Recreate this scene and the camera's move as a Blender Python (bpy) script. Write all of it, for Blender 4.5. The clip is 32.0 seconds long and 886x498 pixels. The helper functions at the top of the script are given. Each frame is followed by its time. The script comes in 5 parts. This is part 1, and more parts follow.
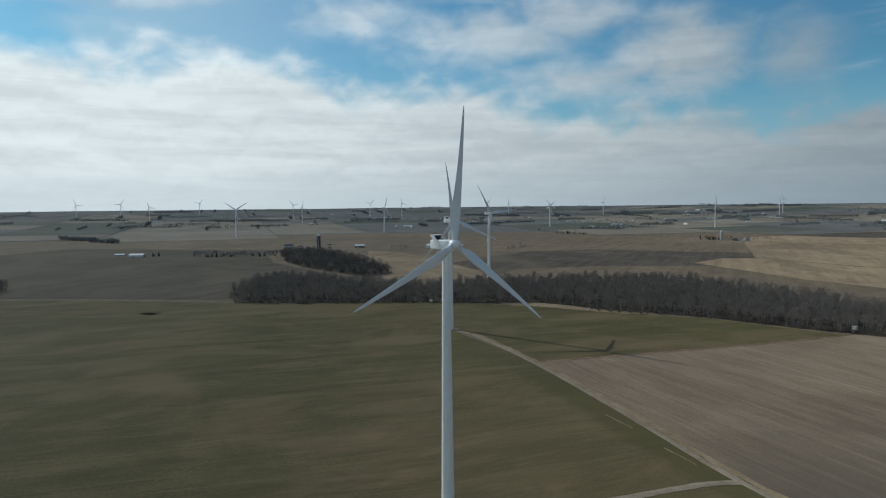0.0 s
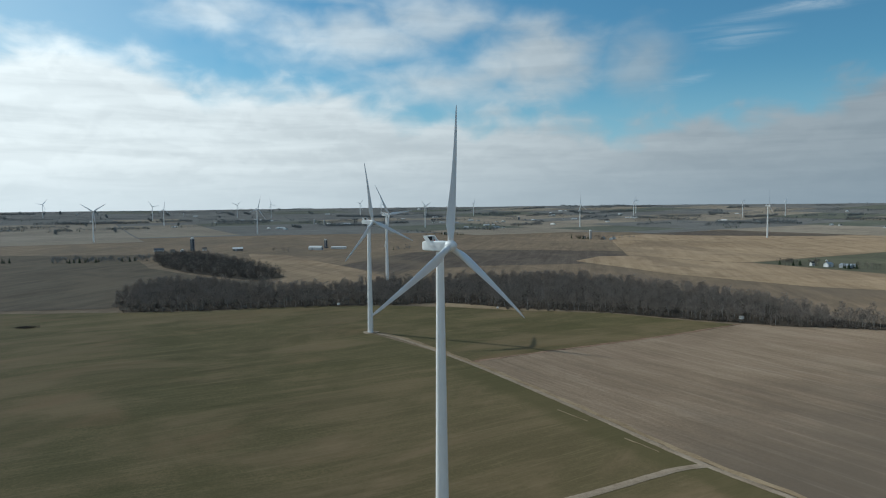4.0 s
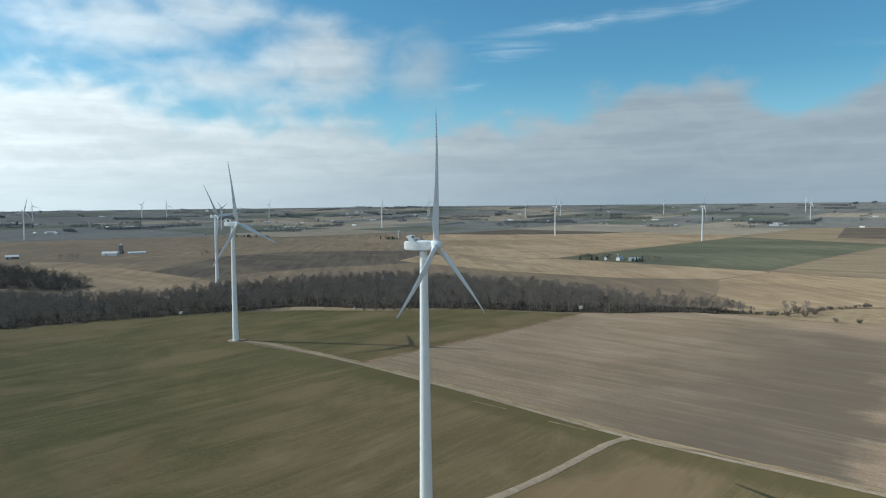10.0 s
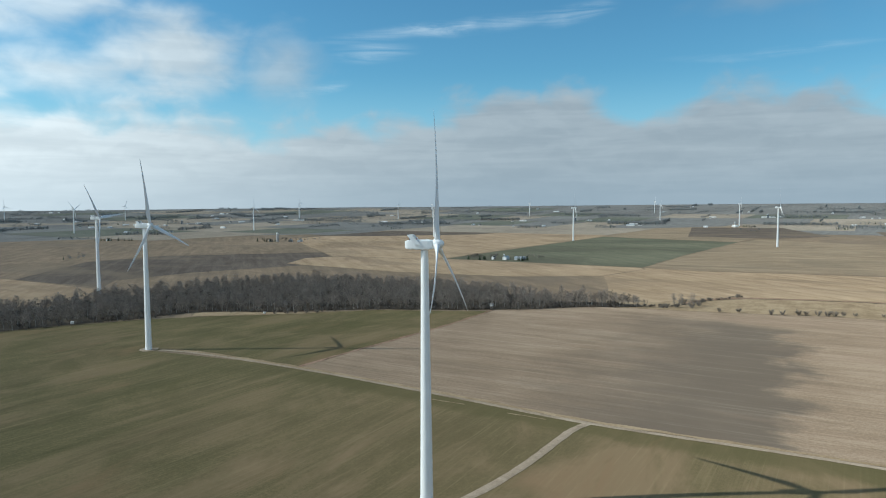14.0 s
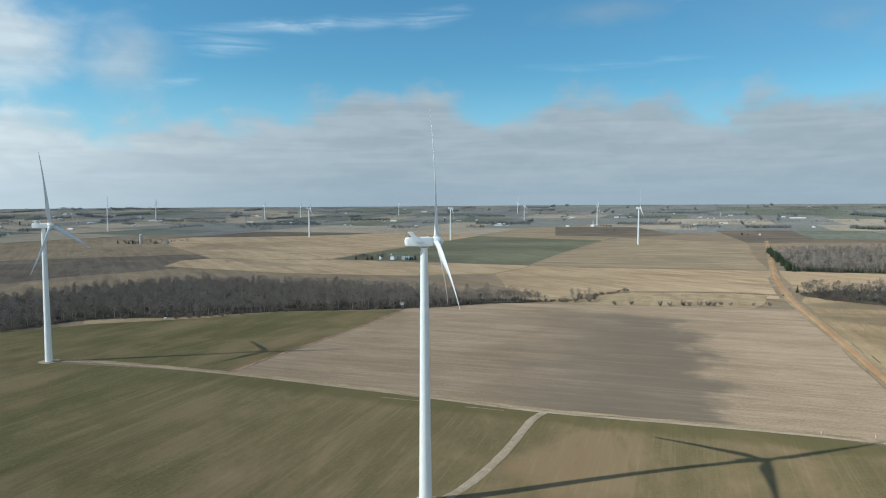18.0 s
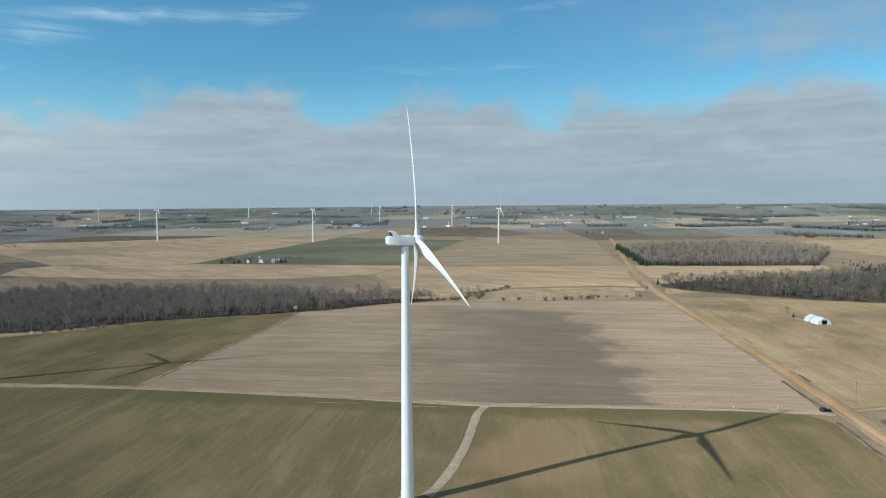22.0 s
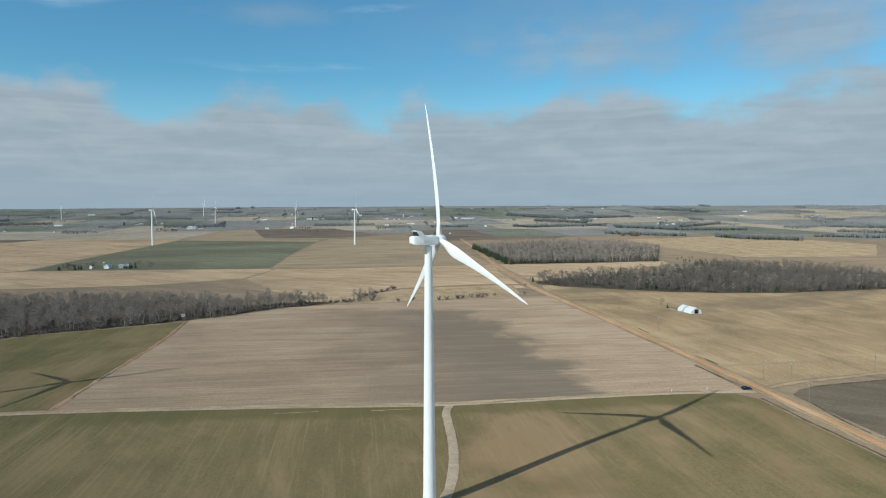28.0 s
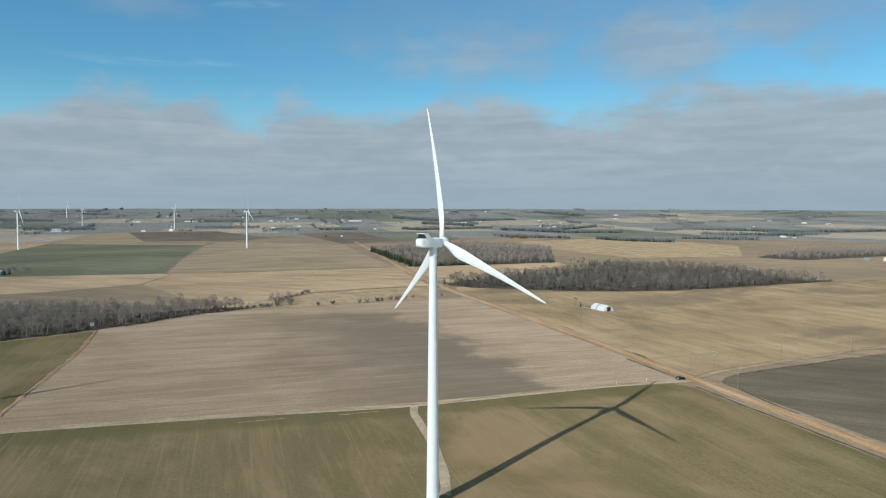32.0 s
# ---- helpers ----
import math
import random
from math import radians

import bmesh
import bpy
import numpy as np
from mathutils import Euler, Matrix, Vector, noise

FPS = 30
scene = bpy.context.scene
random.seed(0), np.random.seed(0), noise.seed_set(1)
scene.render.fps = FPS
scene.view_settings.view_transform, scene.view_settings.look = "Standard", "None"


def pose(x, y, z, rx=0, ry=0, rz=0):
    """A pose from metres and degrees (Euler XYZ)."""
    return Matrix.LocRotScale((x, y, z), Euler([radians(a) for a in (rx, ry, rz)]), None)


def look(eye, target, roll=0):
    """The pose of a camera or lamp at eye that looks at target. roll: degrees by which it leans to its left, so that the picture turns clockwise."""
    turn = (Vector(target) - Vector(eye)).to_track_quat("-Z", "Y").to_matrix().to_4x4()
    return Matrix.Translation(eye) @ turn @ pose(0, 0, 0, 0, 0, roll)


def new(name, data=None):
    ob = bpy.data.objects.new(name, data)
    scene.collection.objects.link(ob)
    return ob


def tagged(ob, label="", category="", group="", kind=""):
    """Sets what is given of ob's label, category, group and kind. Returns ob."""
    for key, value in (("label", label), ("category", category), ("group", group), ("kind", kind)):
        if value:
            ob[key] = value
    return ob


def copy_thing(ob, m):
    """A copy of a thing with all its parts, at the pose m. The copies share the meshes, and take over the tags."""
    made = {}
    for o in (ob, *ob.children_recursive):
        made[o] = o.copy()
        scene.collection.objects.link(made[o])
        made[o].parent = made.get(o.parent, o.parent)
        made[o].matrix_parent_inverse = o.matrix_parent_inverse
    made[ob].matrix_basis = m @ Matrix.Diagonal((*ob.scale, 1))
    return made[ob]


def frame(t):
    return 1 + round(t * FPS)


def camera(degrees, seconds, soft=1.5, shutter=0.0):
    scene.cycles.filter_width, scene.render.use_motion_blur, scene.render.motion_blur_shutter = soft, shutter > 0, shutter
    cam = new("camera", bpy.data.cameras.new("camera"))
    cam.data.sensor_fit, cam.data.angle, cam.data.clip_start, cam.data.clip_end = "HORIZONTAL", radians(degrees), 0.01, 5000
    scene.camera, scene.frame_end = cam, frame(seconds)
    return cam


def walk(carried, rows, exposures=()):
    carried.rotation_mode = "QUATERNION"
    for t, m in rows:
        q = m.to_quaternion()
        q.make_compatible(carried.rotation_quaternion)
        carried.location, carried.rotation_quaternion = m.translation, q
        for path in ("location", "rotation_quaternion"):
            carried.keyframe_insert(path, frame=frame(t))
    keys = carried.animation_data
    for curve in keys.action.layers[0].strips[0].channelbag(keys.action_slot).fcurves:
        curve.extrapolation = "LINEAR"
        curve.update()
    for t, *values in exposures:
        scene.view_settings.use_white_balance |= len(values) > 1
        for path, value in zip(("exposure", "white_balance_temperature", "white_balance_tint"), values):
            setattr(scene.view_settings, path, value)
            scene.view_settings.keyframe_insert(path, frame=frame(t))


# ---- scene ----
cam = camera(65.8, 32.0, soft=1.1)
PATH = [
    (0, 11.72, -210.38, 92.35, 3.391, -3.790, 0.521),
    (1, 1.97, -209.17, 92.38, 0.593, -3.769, 0.548),
    (2, -7.76, -207.95, 92.41, -1.804, -3.762, 0.558),
    (3, -17.46, -206.69, 92.44, -4.780, -3.782, 0.548),
    (3.5, -22.30, -206.03, 92.45, -6.363, -3.785, 0.539),
    (5.5, -41.54, -203.01, 92.53, -11.843, -3.791, 0.521),
    (6, -46.36, -202.09, 92.55, -13.289, -3.796, 0.525),
    (7, -55.98, -200.13, 92.58, -16.412, -3.806, 0.530),
    (8, -65.62, -197.85, 92.60, -19.584, -3.830, 0.543),
    (9, -75.26, -195.12, 92.60, -22.539, -3.822, 0.553),
    (10, -84.87, -191.91, 92.59, -25.523, -3.824, 0.515),
    (11, -94.48, -188.20, 92.56, -28.496, -3.815, 0.472),
    (12, -104.08, -184.01, 92.50, -31.024, -3.817, 0.447),
    (13, -113.63, -179.36, 92.42, -33.758, -3.810, 0.443),
    (14, -123.07, -174.31, 92.33, -36.799, -3.776, 0.427),
    (16.5, -145.33, -158.74, 91.96, -44.103, -3.804, 0.339),
    (17, -149.35, -155.18, 91.87, -45.500, -3.803, 0.304),
    (18, -157.15, -147.83, 91.69, -48.353, -3.802, 0.247),
    (19, -164.46, -139.99, 91.50, -51.315, -3.780, 0.263),
    (19.4, -167.13, -136.67, 91.43, -52.570, -3.784, 0.301),
    (19.6, -168.47, -135.01, 91.39, -53.685, -3.786, 0.319),
    (19.8, -169.80, -133.35, 91.35, -55.174, -3.787, 0.338),
    (20, -171.14, -131.69, 91.32, -56.264, -3.789, 0.357),
    (21, -177.06, -123.05, 91.15, -58.735, -3.778, 0.402),
    (22, -182.24, -114.13, 91.01, -61.141, -3.758, 0.392),
    (23, -186.77, -105.02, 90.89, -63.442, -3.753, 0.349),
    (24, -190.74, -95.78, 90.80, -65.840, -3.759, 0.307),
    (25, -194.29, -86.43, 90.73, -68.177, -3.739, 0.266),
    (25.5, -195.97, -81.73, 90.71, -69.304, -3.722, 0.248),
    (27.5, -201.86, -62.78, 90.70, -74.112, -3.714, 0.206),
    (28, -203.26, -58.07, 90.71, -75.290, -3.716, 0.199),
    (29, -206.02, -48.67, 90.73, -77.680, -3.742, 0.181),
    (30, -208.76, -39.29, 90.76, -80.057, -3.722, 0.126),
    (31, -211.51, -29.92, 90.80, -82.545, -3.645, 0.016),
    (32, -214.26, -20.54, 90.85, -85.340, -3.494, -0.139),
]
EXPOSURES = [(0, -0.5, 5960, 4), (3, -0.34, 5950, 4), (6, -0.17, 5940, 3), (9, 0.0, 5930, 3), (13, 0.12, 5920, 3), (20, 0.17, 5900, 3), (32, 0.08, 5960, 4)]
walk(cam, [(t, pose(x, y, z + 1.2, 90 + pitch, roll, yaw)) for t, x, y, z, yaw, pitch, roll in PATH],
     exposures=EXPOSURES)

# ---- light: one sun, sky with broken cloud ----
SUN_AZ, SUN_EL = 144.0, 33.8          # degrees; azimuth counted from +x towards +y
sun = new("sun", bpy.data.lights.new("sun", "SUN"))
sun.data.energy, sun.data.angle, sun.data.color = 3.7, radians(0.6), (1.0, 0.94, 0.85)
sun.matrix_world = look(
    (300 * math.cos(radians(SUN_AZ)), 300 * math.sin(radians(SUN_AZ)), 300 * math.tan(radians(SUN_EL))), (0, 0, 0))


class Nodes:
    """Small helper that strings shader nodes together."""

    def __init__(self, tree):
        self.tree = tree
        tree.nodes.clear()

    def add(self, kind, **values):
        n = self.tree.nodes.new(kind)
        for k, v in values.items():
            setattr(n, k, v)
        return n

    def put(self, socket, v):
        if isinstance(v, (int, float, tuple, list)):
            if isinstance(v, (tuple, list)) and len(v) == 3 and socket.type == "RGBA":
                v = (*v, 1)
            socket.default_value = v
        else:
            self.tree.links.new(v, socket)

    def math(self, op, a, b=0.0, c=0.0, clamp=False):
        n = self.add("ShaderNodeMath", operation=op, use_clamp=clamp)
        for s, v in zip(n.inputs, (a, b, c)):
            self.put(s, v)
        return n.outputs[0]

    def noise(self, vec, scale, detail=4.0, rough=0.55, dist=0.0):
        n = self.add("ShaderNodeTexNoise")
        self.put(n.inputs["Vector"], vec)
        for k, v in (("Scale", scale), ("Detail", detail), ("Roughness", rough), ("Distortion", dist)):
            n.inputs[k].default_value = v
        return n.outputs["Fac"]

    def mapped(self, vec, loc=(0, 0, 0), rot=(0, 0, 0), scale=(1, 1, 1)):
        n = self.add("ShaderNodeMapping")
        self.put(n.inputs["Vector"], vec)
        n.inputs["Location"].default_value = loc
        n.inputs["Rotation"].default_value = [radians(a) for a in rot]
        n.inputs["Scale"].default_value = scale
        return n.outputs[0]

    def ramp(self, fac, stops):
        n = self.add("ShaderNodeValToRGB")
        self.put(n.inputs[0], fac)
        while len(n.color_ramp.elements) < len(stops):
            n.color_ramp.elements.new(0.5)
        for e, (p, c) in zip(n.color_ramp.elements, stops):
            e.position, e.color = p, (*c, 1) if len(c) == 3 else c
        return n.outputs[0]

    def smooth(self, v, lo, hi):
        n = self.add("ShaderNodeMapRange", interpolation_type="SMOOTHSTEP")
        self.put(n.inputs[0], v)
        for i, x in ((1, lo), (2, hi), (3, 0.0), (4, 1.0)):
            self.put(n.inputs[i], x)
        return n.outputs[0]

    def mix(self, fac, a, b, blend="MIX"):
        n = self.add("ShaderNodeMix", data_type="RGBA", blend_type=blend)
        self.put(n.inputs[0], fac)
        self.put(n.inputs[6], a)
        self.put(n.inputs[7], b)
        return n.outputs[2]


SKY_TINT = (0.60, 0.98, 1.03)
# the cloud bank's top: bearing and height in degrees
BANK = [(-40, 11.5), (-26, 12), (-16, 11.5), (-9, 9.2), (0, 9.0), (6, 7.0), (14, 7.0), (19, 6.8), (24, 5.6), (30, 6.3), (36, 7.4), (43, 8.9), (49, 8.7), (53.5, 6.2), (58, 8.6), (64, 8.9),
        (67.5, 7.4), (71, 8.0), (76, 7.2), (81, 8.2), (87, 9.4), (93, 8.6), (98, 6.6), (104, 9.0), (111, 9.6), (118, 7.5)]
# loose heaps: bearing, height, half width, half height, density
HEAPS = [(-10, 14.8, 4.6, 2.3, 0.75), (0, 13.2, 10.0, 2.6, 0.8), (7, 14.6, 6.5, 2.2, 0.8), (15, 11.4, 6.6, 3.8, 0.95), (8, 9.8, 8.5, 2.4, 0.85), (24, 10.8, 3.8, 3.0, 0.65), (87, 12.0, 8.0, 2.4, 0.62), (62, 14.8, 6.0, 1.0, 0.3),
         (-30, 16.0, 9.0, 1.2, 0.6), (105, 12.4, 9.0, 2.8, 0.68)]
# ice streaks: bearing, height, half length, half width, slope, density
STREAKS = [(38, 14.1, 14, 0.8, 0.10, 0.7), (47.5, 15.0, 4.2, 1.0, 0.12, 0.6), (27, 9.3, 2.8, 0.6, 0.22, 0.7), (31, 12.2, 4.5, 1.0, 0.05, 0.5), (62, 10.9, 9, 0.45, 0.02, 0.35), (-24, 15.5, 14, 0.9, 0.14, 0.7),
           (70, 15.6, 4, 0.4, 0.1, 0.4), (22, 16.6, 16, 0.5, 0.02, 0.5), (-2, 16.2, 8, 0.6, -0.02, 0.5)]


def make_world():
    world = bpy.data.worlds.new("sky")
    scene.world = world
    world.use_nodes = True
    n = Nodes(world.node_tree)
    sky = n.add("ShaderNodeTexSky", sky_type="NISHITA", sun_disc=False)
    sky.sun_elevation, sky.sun_rotation = radians(SUN_EL), radians(90 - SUN_AZ)
    sky.altitude, sky.air_density, sky.dust_density, sky.ozone_density = 300, 1.0, 0.6, 2.0
    way = n.add("ShaderNodeTexCoord").outputs["Generated"]
    sep = n.add("ShaderNodeSeparateXYZ")
    n.put(sep.inputs[0], way)
    x, y, z = sep.outputs
    blue = n.mix(1.0, sky.outputs[0], SKY_TINT, "MULTIPLY")
    # bearing clockwise from +y and height over the horizon, both in degrees
    bearing = n.math("MULTIPLY", n.math("ARCTAN2", x, y), 180 / math.pi)
    height = n.math("MULTIPLY", n.math("ARCSINE", z), 180 / math.pi)
    # billows: the same noise in three sizes bends every cloud edge
    big = n.noise(n.mapped(way, loc=(0.3, 0.1, 0.2), scale=(1, 1, 1.9)), 6.5, 3, 0.5, 0.3)
    small = n.noise(n.mapped(way, loc=(0.7, 0.4, 0.0), scale=(1, 1, 1.7)), 17.0, 4, 0.5, 0.3)
    above = n.noise(n.mapped(way, loc=(0.7, 0.4, 0.022), scale=(1, 1, 1.7)), 17.0, 3, 0.5, 0.3)
    billow = n.math("ADD", n.math("MULTIPLY", n.math("SUBTRACT", big, 0.5), 5.2), n.math("MULTIPLY", n.math("SUBTRACT", small, 0.5), 4.6))
    # the long bank over the horizon: its top edge by bearing
    along = n.math("DIVIDE", n.math("ADD", bearing, 40.0), 160.0)
    line = n.ramp(along, [((q + 40.0) / 160.0, (h / 16.0,) * 3) for q, h in BANK])
    line.node.color_ramp.interpolation = "B_SPLINE"
    over = n.math("SUBTRACT", n.math("MULTIPLY", line, 16.0), height)
    west = n.math("SUBTRACT", 1.0, n.smooth(bearing, -12.0, 40.0))
    bank = n.smooth(n.math("ADD", over, billow), -1.1, n.math("ADD", 1.6, n.math("MULTIPLY", west, 0.6)))
    # loose heaps above it
    heaps = None
    for q, h, wq, wh, force in HEAPS:
        u = n.math("DIVIDE", n.math("SUBTRACT", bearing, q), wq)
        v = n.math("DIVIDE", n.math("SUBTRACT", height, h), wh)
        far = n.math("SQRT", n.math("ADD", n.math("MULTIPLY", u, u), n.math("MULTIPLY", v, v)))
        one = n.math("MULTIPLY", n.smooth(n.math("ADD", n.math("SUBTRACT", 1.0, far), n.math("MULTIPLY", billow, 0.26)), -0.25, 1.0), force)
        heaps = one if heaps is None else n.math("MAXIMUM", heaps, one)
    # thin streaks of ice cloud, combed along their length
    comb = n.noise(n.mapped(way, rot=(0, 8, 25), scale=(2.2, 2.2, 26)), 3.2, 6, 0.62, 0.7)
    streaks = None
    for q, h, length, wide, slope, force in STREAKS:
        u = n.math("SUBTRACT", bearing, q)
        v = n.math("SUBTRACT", n.math("SUBTRACT", height, h), n.math("MULTIPLY", u, slope))
        v = n.math("DIVIDE", n.math("ADD", v, n.math("MULTIPLY", n.math("SUBTRACT", big, 0.5), 1.2)), wide)
        u = n.math("DIVIDE", u, length)
        far = n.math("SQRT", n.math("ADD", n.math("MULTIPLY", u, u), n.math("MULTIPLY", v, v)))
        one = n.math("MULTIPLY", n.math("SUBTRACT", 1.0, n.smooth(far, 0.1, 1.0)), force)
        streaks = one if streaks is None else n.math("MAXIMUM", streaks, one)
    streaks = n.math("MULTIPLY", streaks, n.smooth(n.math("ADD", comb, n.math("MULTIPLY", small, 0.3)), 0.45, 0.98))
    # a dull veil high in the east
    veil = n.math("MULTIPLY", n.smooth(bearing, 55.0, 112.0), n.smooth(n.math("ADD", n.math("MULTIPLY", big, 0.7), n.math("MULTIPLY", small, 0.3)), 0.36, 0.62))
    veil = n.math("MULTIPLY", n.math("MULTIPLY", veil, n.smooth(height, 7.0, 13.0)), 0.5)
    # light: white towards the sun, grey in the east; tops a little brighter than the folds below them
    sunny = n.math("SUBTRACT", 1.0, n.smooth(bearing, -34.0, 44.0))
    fold = n.smooth(n.math("SUBTRACT", small, above), -0.10, 0.12)
    layers = n.smooth(n.noise(n.mapped(way, loc=(0.1, 0.6, 0.0), scale=(1.3, 1.3, 13)), 4.2, 5, 0.55, 0.4), 0.34, 0.66)
    edge = n.math("SUBTRACT", 1.0, n.smooth(over, 0.0, 3.4))
    light = n.math("ADD", n.math("MULTIPLY", sunny, 0.70), n.math("MULTIPLY", fold, n.math("ADD", 0.022, n.math("MULTIPLY", sunny, 0.07))))
    light = n.math("ADD", light, n.math("MULTIPLY", layers, n.math("ADD", 0.06, n.math("MULTIPLY", sunny, 0.10))))
    light = n.math("ADD", light, n.math("MULTIPLY", n.math("MULTIPLY", edge, sunny), 0.16), clamp=True)
    cloud = n.mix(light, (3.2, 3.6, 3.95), (12.2, 12.3, 12.0))
    low = n.math("SUBTRACT", 1.0, n.smooth(height, 2.0, 11.0))
    blue = n.mix(n.math("MULTIPLY", low, 0.75), blue, n.mix(sunny, (3.4, 5.6, 6.9), (5.0, 6.4, 7.2)))
    pale = n.math("MULTIPLY", n.math("SUBTRACT", 1.0, n.smooth(bearing, -45.0, 8.0)), n.smooth(big, 0.3, 0.6))
    colour = n.mix(n.math("MULTIPLY", pale, 0.55), blue, (7.6, 8.6, 9.2))
    colour = n.mix(streaks, colour, (6.3, 7.1, 7.7))
    colour = n.mix(veil, colour, (2.7, 3.3, 4.0))
    colour = n.mix(n.math("MULTIPLY", heaps, 0.92), colour, cloud)
    colour = n.mix(n.math("MULTIPLY", bank, 0.96), colour, cloud)
    # pale haze in the lowest degrees
    haze = n.math("SUBTRACT", 1.0, n.smooth(height, -0.5, 4.5))
    colour = n.mix(n.math("MULTIPLY", haze, 0.75), colour, n.mix(sunny, (3.1, 3.75, 4.3), (8.6, 9.2, 9.4)))
    back = n.add("ShaderNodeBackground")
    n.put(back.inputs[0], colour)
    back.inputs[1].default_value = 0.1
    n.put(n.add("ShaderNodeOutputWorld").inputs[0], back.outputs[0])


make_world()

# ---- materials ----
def finish(n, colour, rough=0.8, metal=0.0, bump=None, strength=0.3, dist=0.1, spec=0.3, powder=0.0):
    b = n.add("ShaderNodeBsdfPrincipled")
    n.put(b.inputs["Base Color"], colour)
    n.put(b.inputs["Roughness"], rough)
    n.put(b.inputs["Metallic"], metal)
    b.inputs["Specular IOR Level"].default_value = spec
    b.inputs["Diffuse Roughness"].default_value = powder
    if bump is not None:
        k = n.add("ShaderNodeBump")
        k.inputs["Strength"].default_value, k.inputs["Distance"].default_value = strength, dist
        n.put(k.inputs["Height"], bump)
        n.put(b.inputs["Normal"], k.outputs[0])
    n.put(n.add("ShaderNodeOutputMaterial").inputs[0], b.outputs[0])


def shader(name):
    m = bpy.data.materials.new(name)
    m.use_nodes = True
    n = Nodes(m.node_tree)
    return m, n, n.add("ShaderNodeTexCoord").outputs["Object"]


def field_material(name, low, mid, high, rows=0.0, stripe=0.5, patch=0.006, furrow=0.35, fine=0.0, extra=None):
    """Farmland: broad soil patches, streaks along the rows, fine grain. rows: direction of tillage in degrees."""
    m, n, at = shader(name)
    turned = n.mapped(at, rot=(0, 0, -rows))
    broad = n.noise(at, patch, 5, 0.6, 0.8)
    long_rows = n.noise(n.mapped(turned, scale=(0.004, 0.09, 1)), 1.0, 5, 0.62)
    fine_rows = n.noise(n.mapped(turned, scale=(0.02, 0.55, 1)), 1.0, 4, 0.65)
    grain = n.noise(at, 0.7, 4, 0.7)
    v = n.math("ADD", n.math("MULTIPLY", broad, 1.0 - stripe), n.math("MULTIPLY", long_rows, stripe))
    v = n.math("ADD", v, n.math("MULTIPLY", n.math("SUBTRACT", fine_rows, 0.5), furrow))
    v = n.math("ADD", v, n.math("MULTIPLY", n.math("SUBTRACT", grain, 0.5), 0.62))
    speck = n.noise(at, 2.3, 3, 0.7)
    v = n.math("ADD", v, n.math("MULTIPLY", n.math("SUBTRACT", speck, 0.5), 0.62))
    mottle = n.noise(n.mapped(turned, scale=(0.35, 1, 1)), 0.045, 6, 0.68, 0.6)
    v = n.math("ADD", v, n.math("MULTIPLY", n.math("SUBTRACT", mottle, 0.5), 0.62))
    colour = n.ramp(v, ((0.28, low), (0.5, mid), (0.72, high)))
    if extra:
        colour = extra(n, at, colour)
    finish(n, colour, 0.95, bump=n.math("ADD", fine_rows, n.math("MULTIPLY", grain, 0.6)), strength=0.35, dist=0.25, spec=0.06, powder=0.6)
    return m


def plain_material(name, colour, rough=0.6, metal=0.0, vary=0.12, scale=1.5, bump=0.08, spec=0.35, streak=0.0):
    m, n, at = shader(name)
    a = n.noise(at, scale, 4, 0.6)
    b = n.noise(n.mapped(at, scale=(1, 1, 0.12)), scale * 5, 3, 0.6)
    v = n.math("ADD", n.math("MULTIPLY", a, 1 - streak), n.math("MULTIPLY", b, streak))
    dark = tuple(c * (1 - vary * 1.6) for c in colour)
    light = tuple(min(1.0, c * (1 + vary)) for c in colour)
    finish(n, n.ramp(v, ((0.3, dark), (0.55, colour), (0.75, light))), n.math("ADD", rough - 0.06, n.math("MULTIPLY", a, 0.12)),
           metal, bump=b, strength=bump, dist=0.02, spec=spec)
    return m


def varied_material(name, dark, light, rough=0.9, scale=0.6):
    """Colour that changes from piece to piece and, finely, over each piece."""
    m, n, at = shader(name)
    isle = n.add("ShaderNodeNewGeometry").outputs["Random Per Island"]
    obj = n.add("ShaderNodeObjectInfo").outputs["Random"]
    v = n.math("ADD", n.math("MULTIPLY", isle, 0.26), n.math("MULTIPLY", obj, 0.24))
    v = n.math("ADD", v, n.math("MULTIPLY", n.smooth(n.noise(at, 0.13, 4, 0.6), 0.3, 0.7), 0.4))
    v = n.math("ADD", v, n.math("MULTIPLY", n.noise(at, scale, 3), 0.25))
    finish(n, n.mix(v, dark, light), rough, spec=0.1, powder=1.0)
    return m


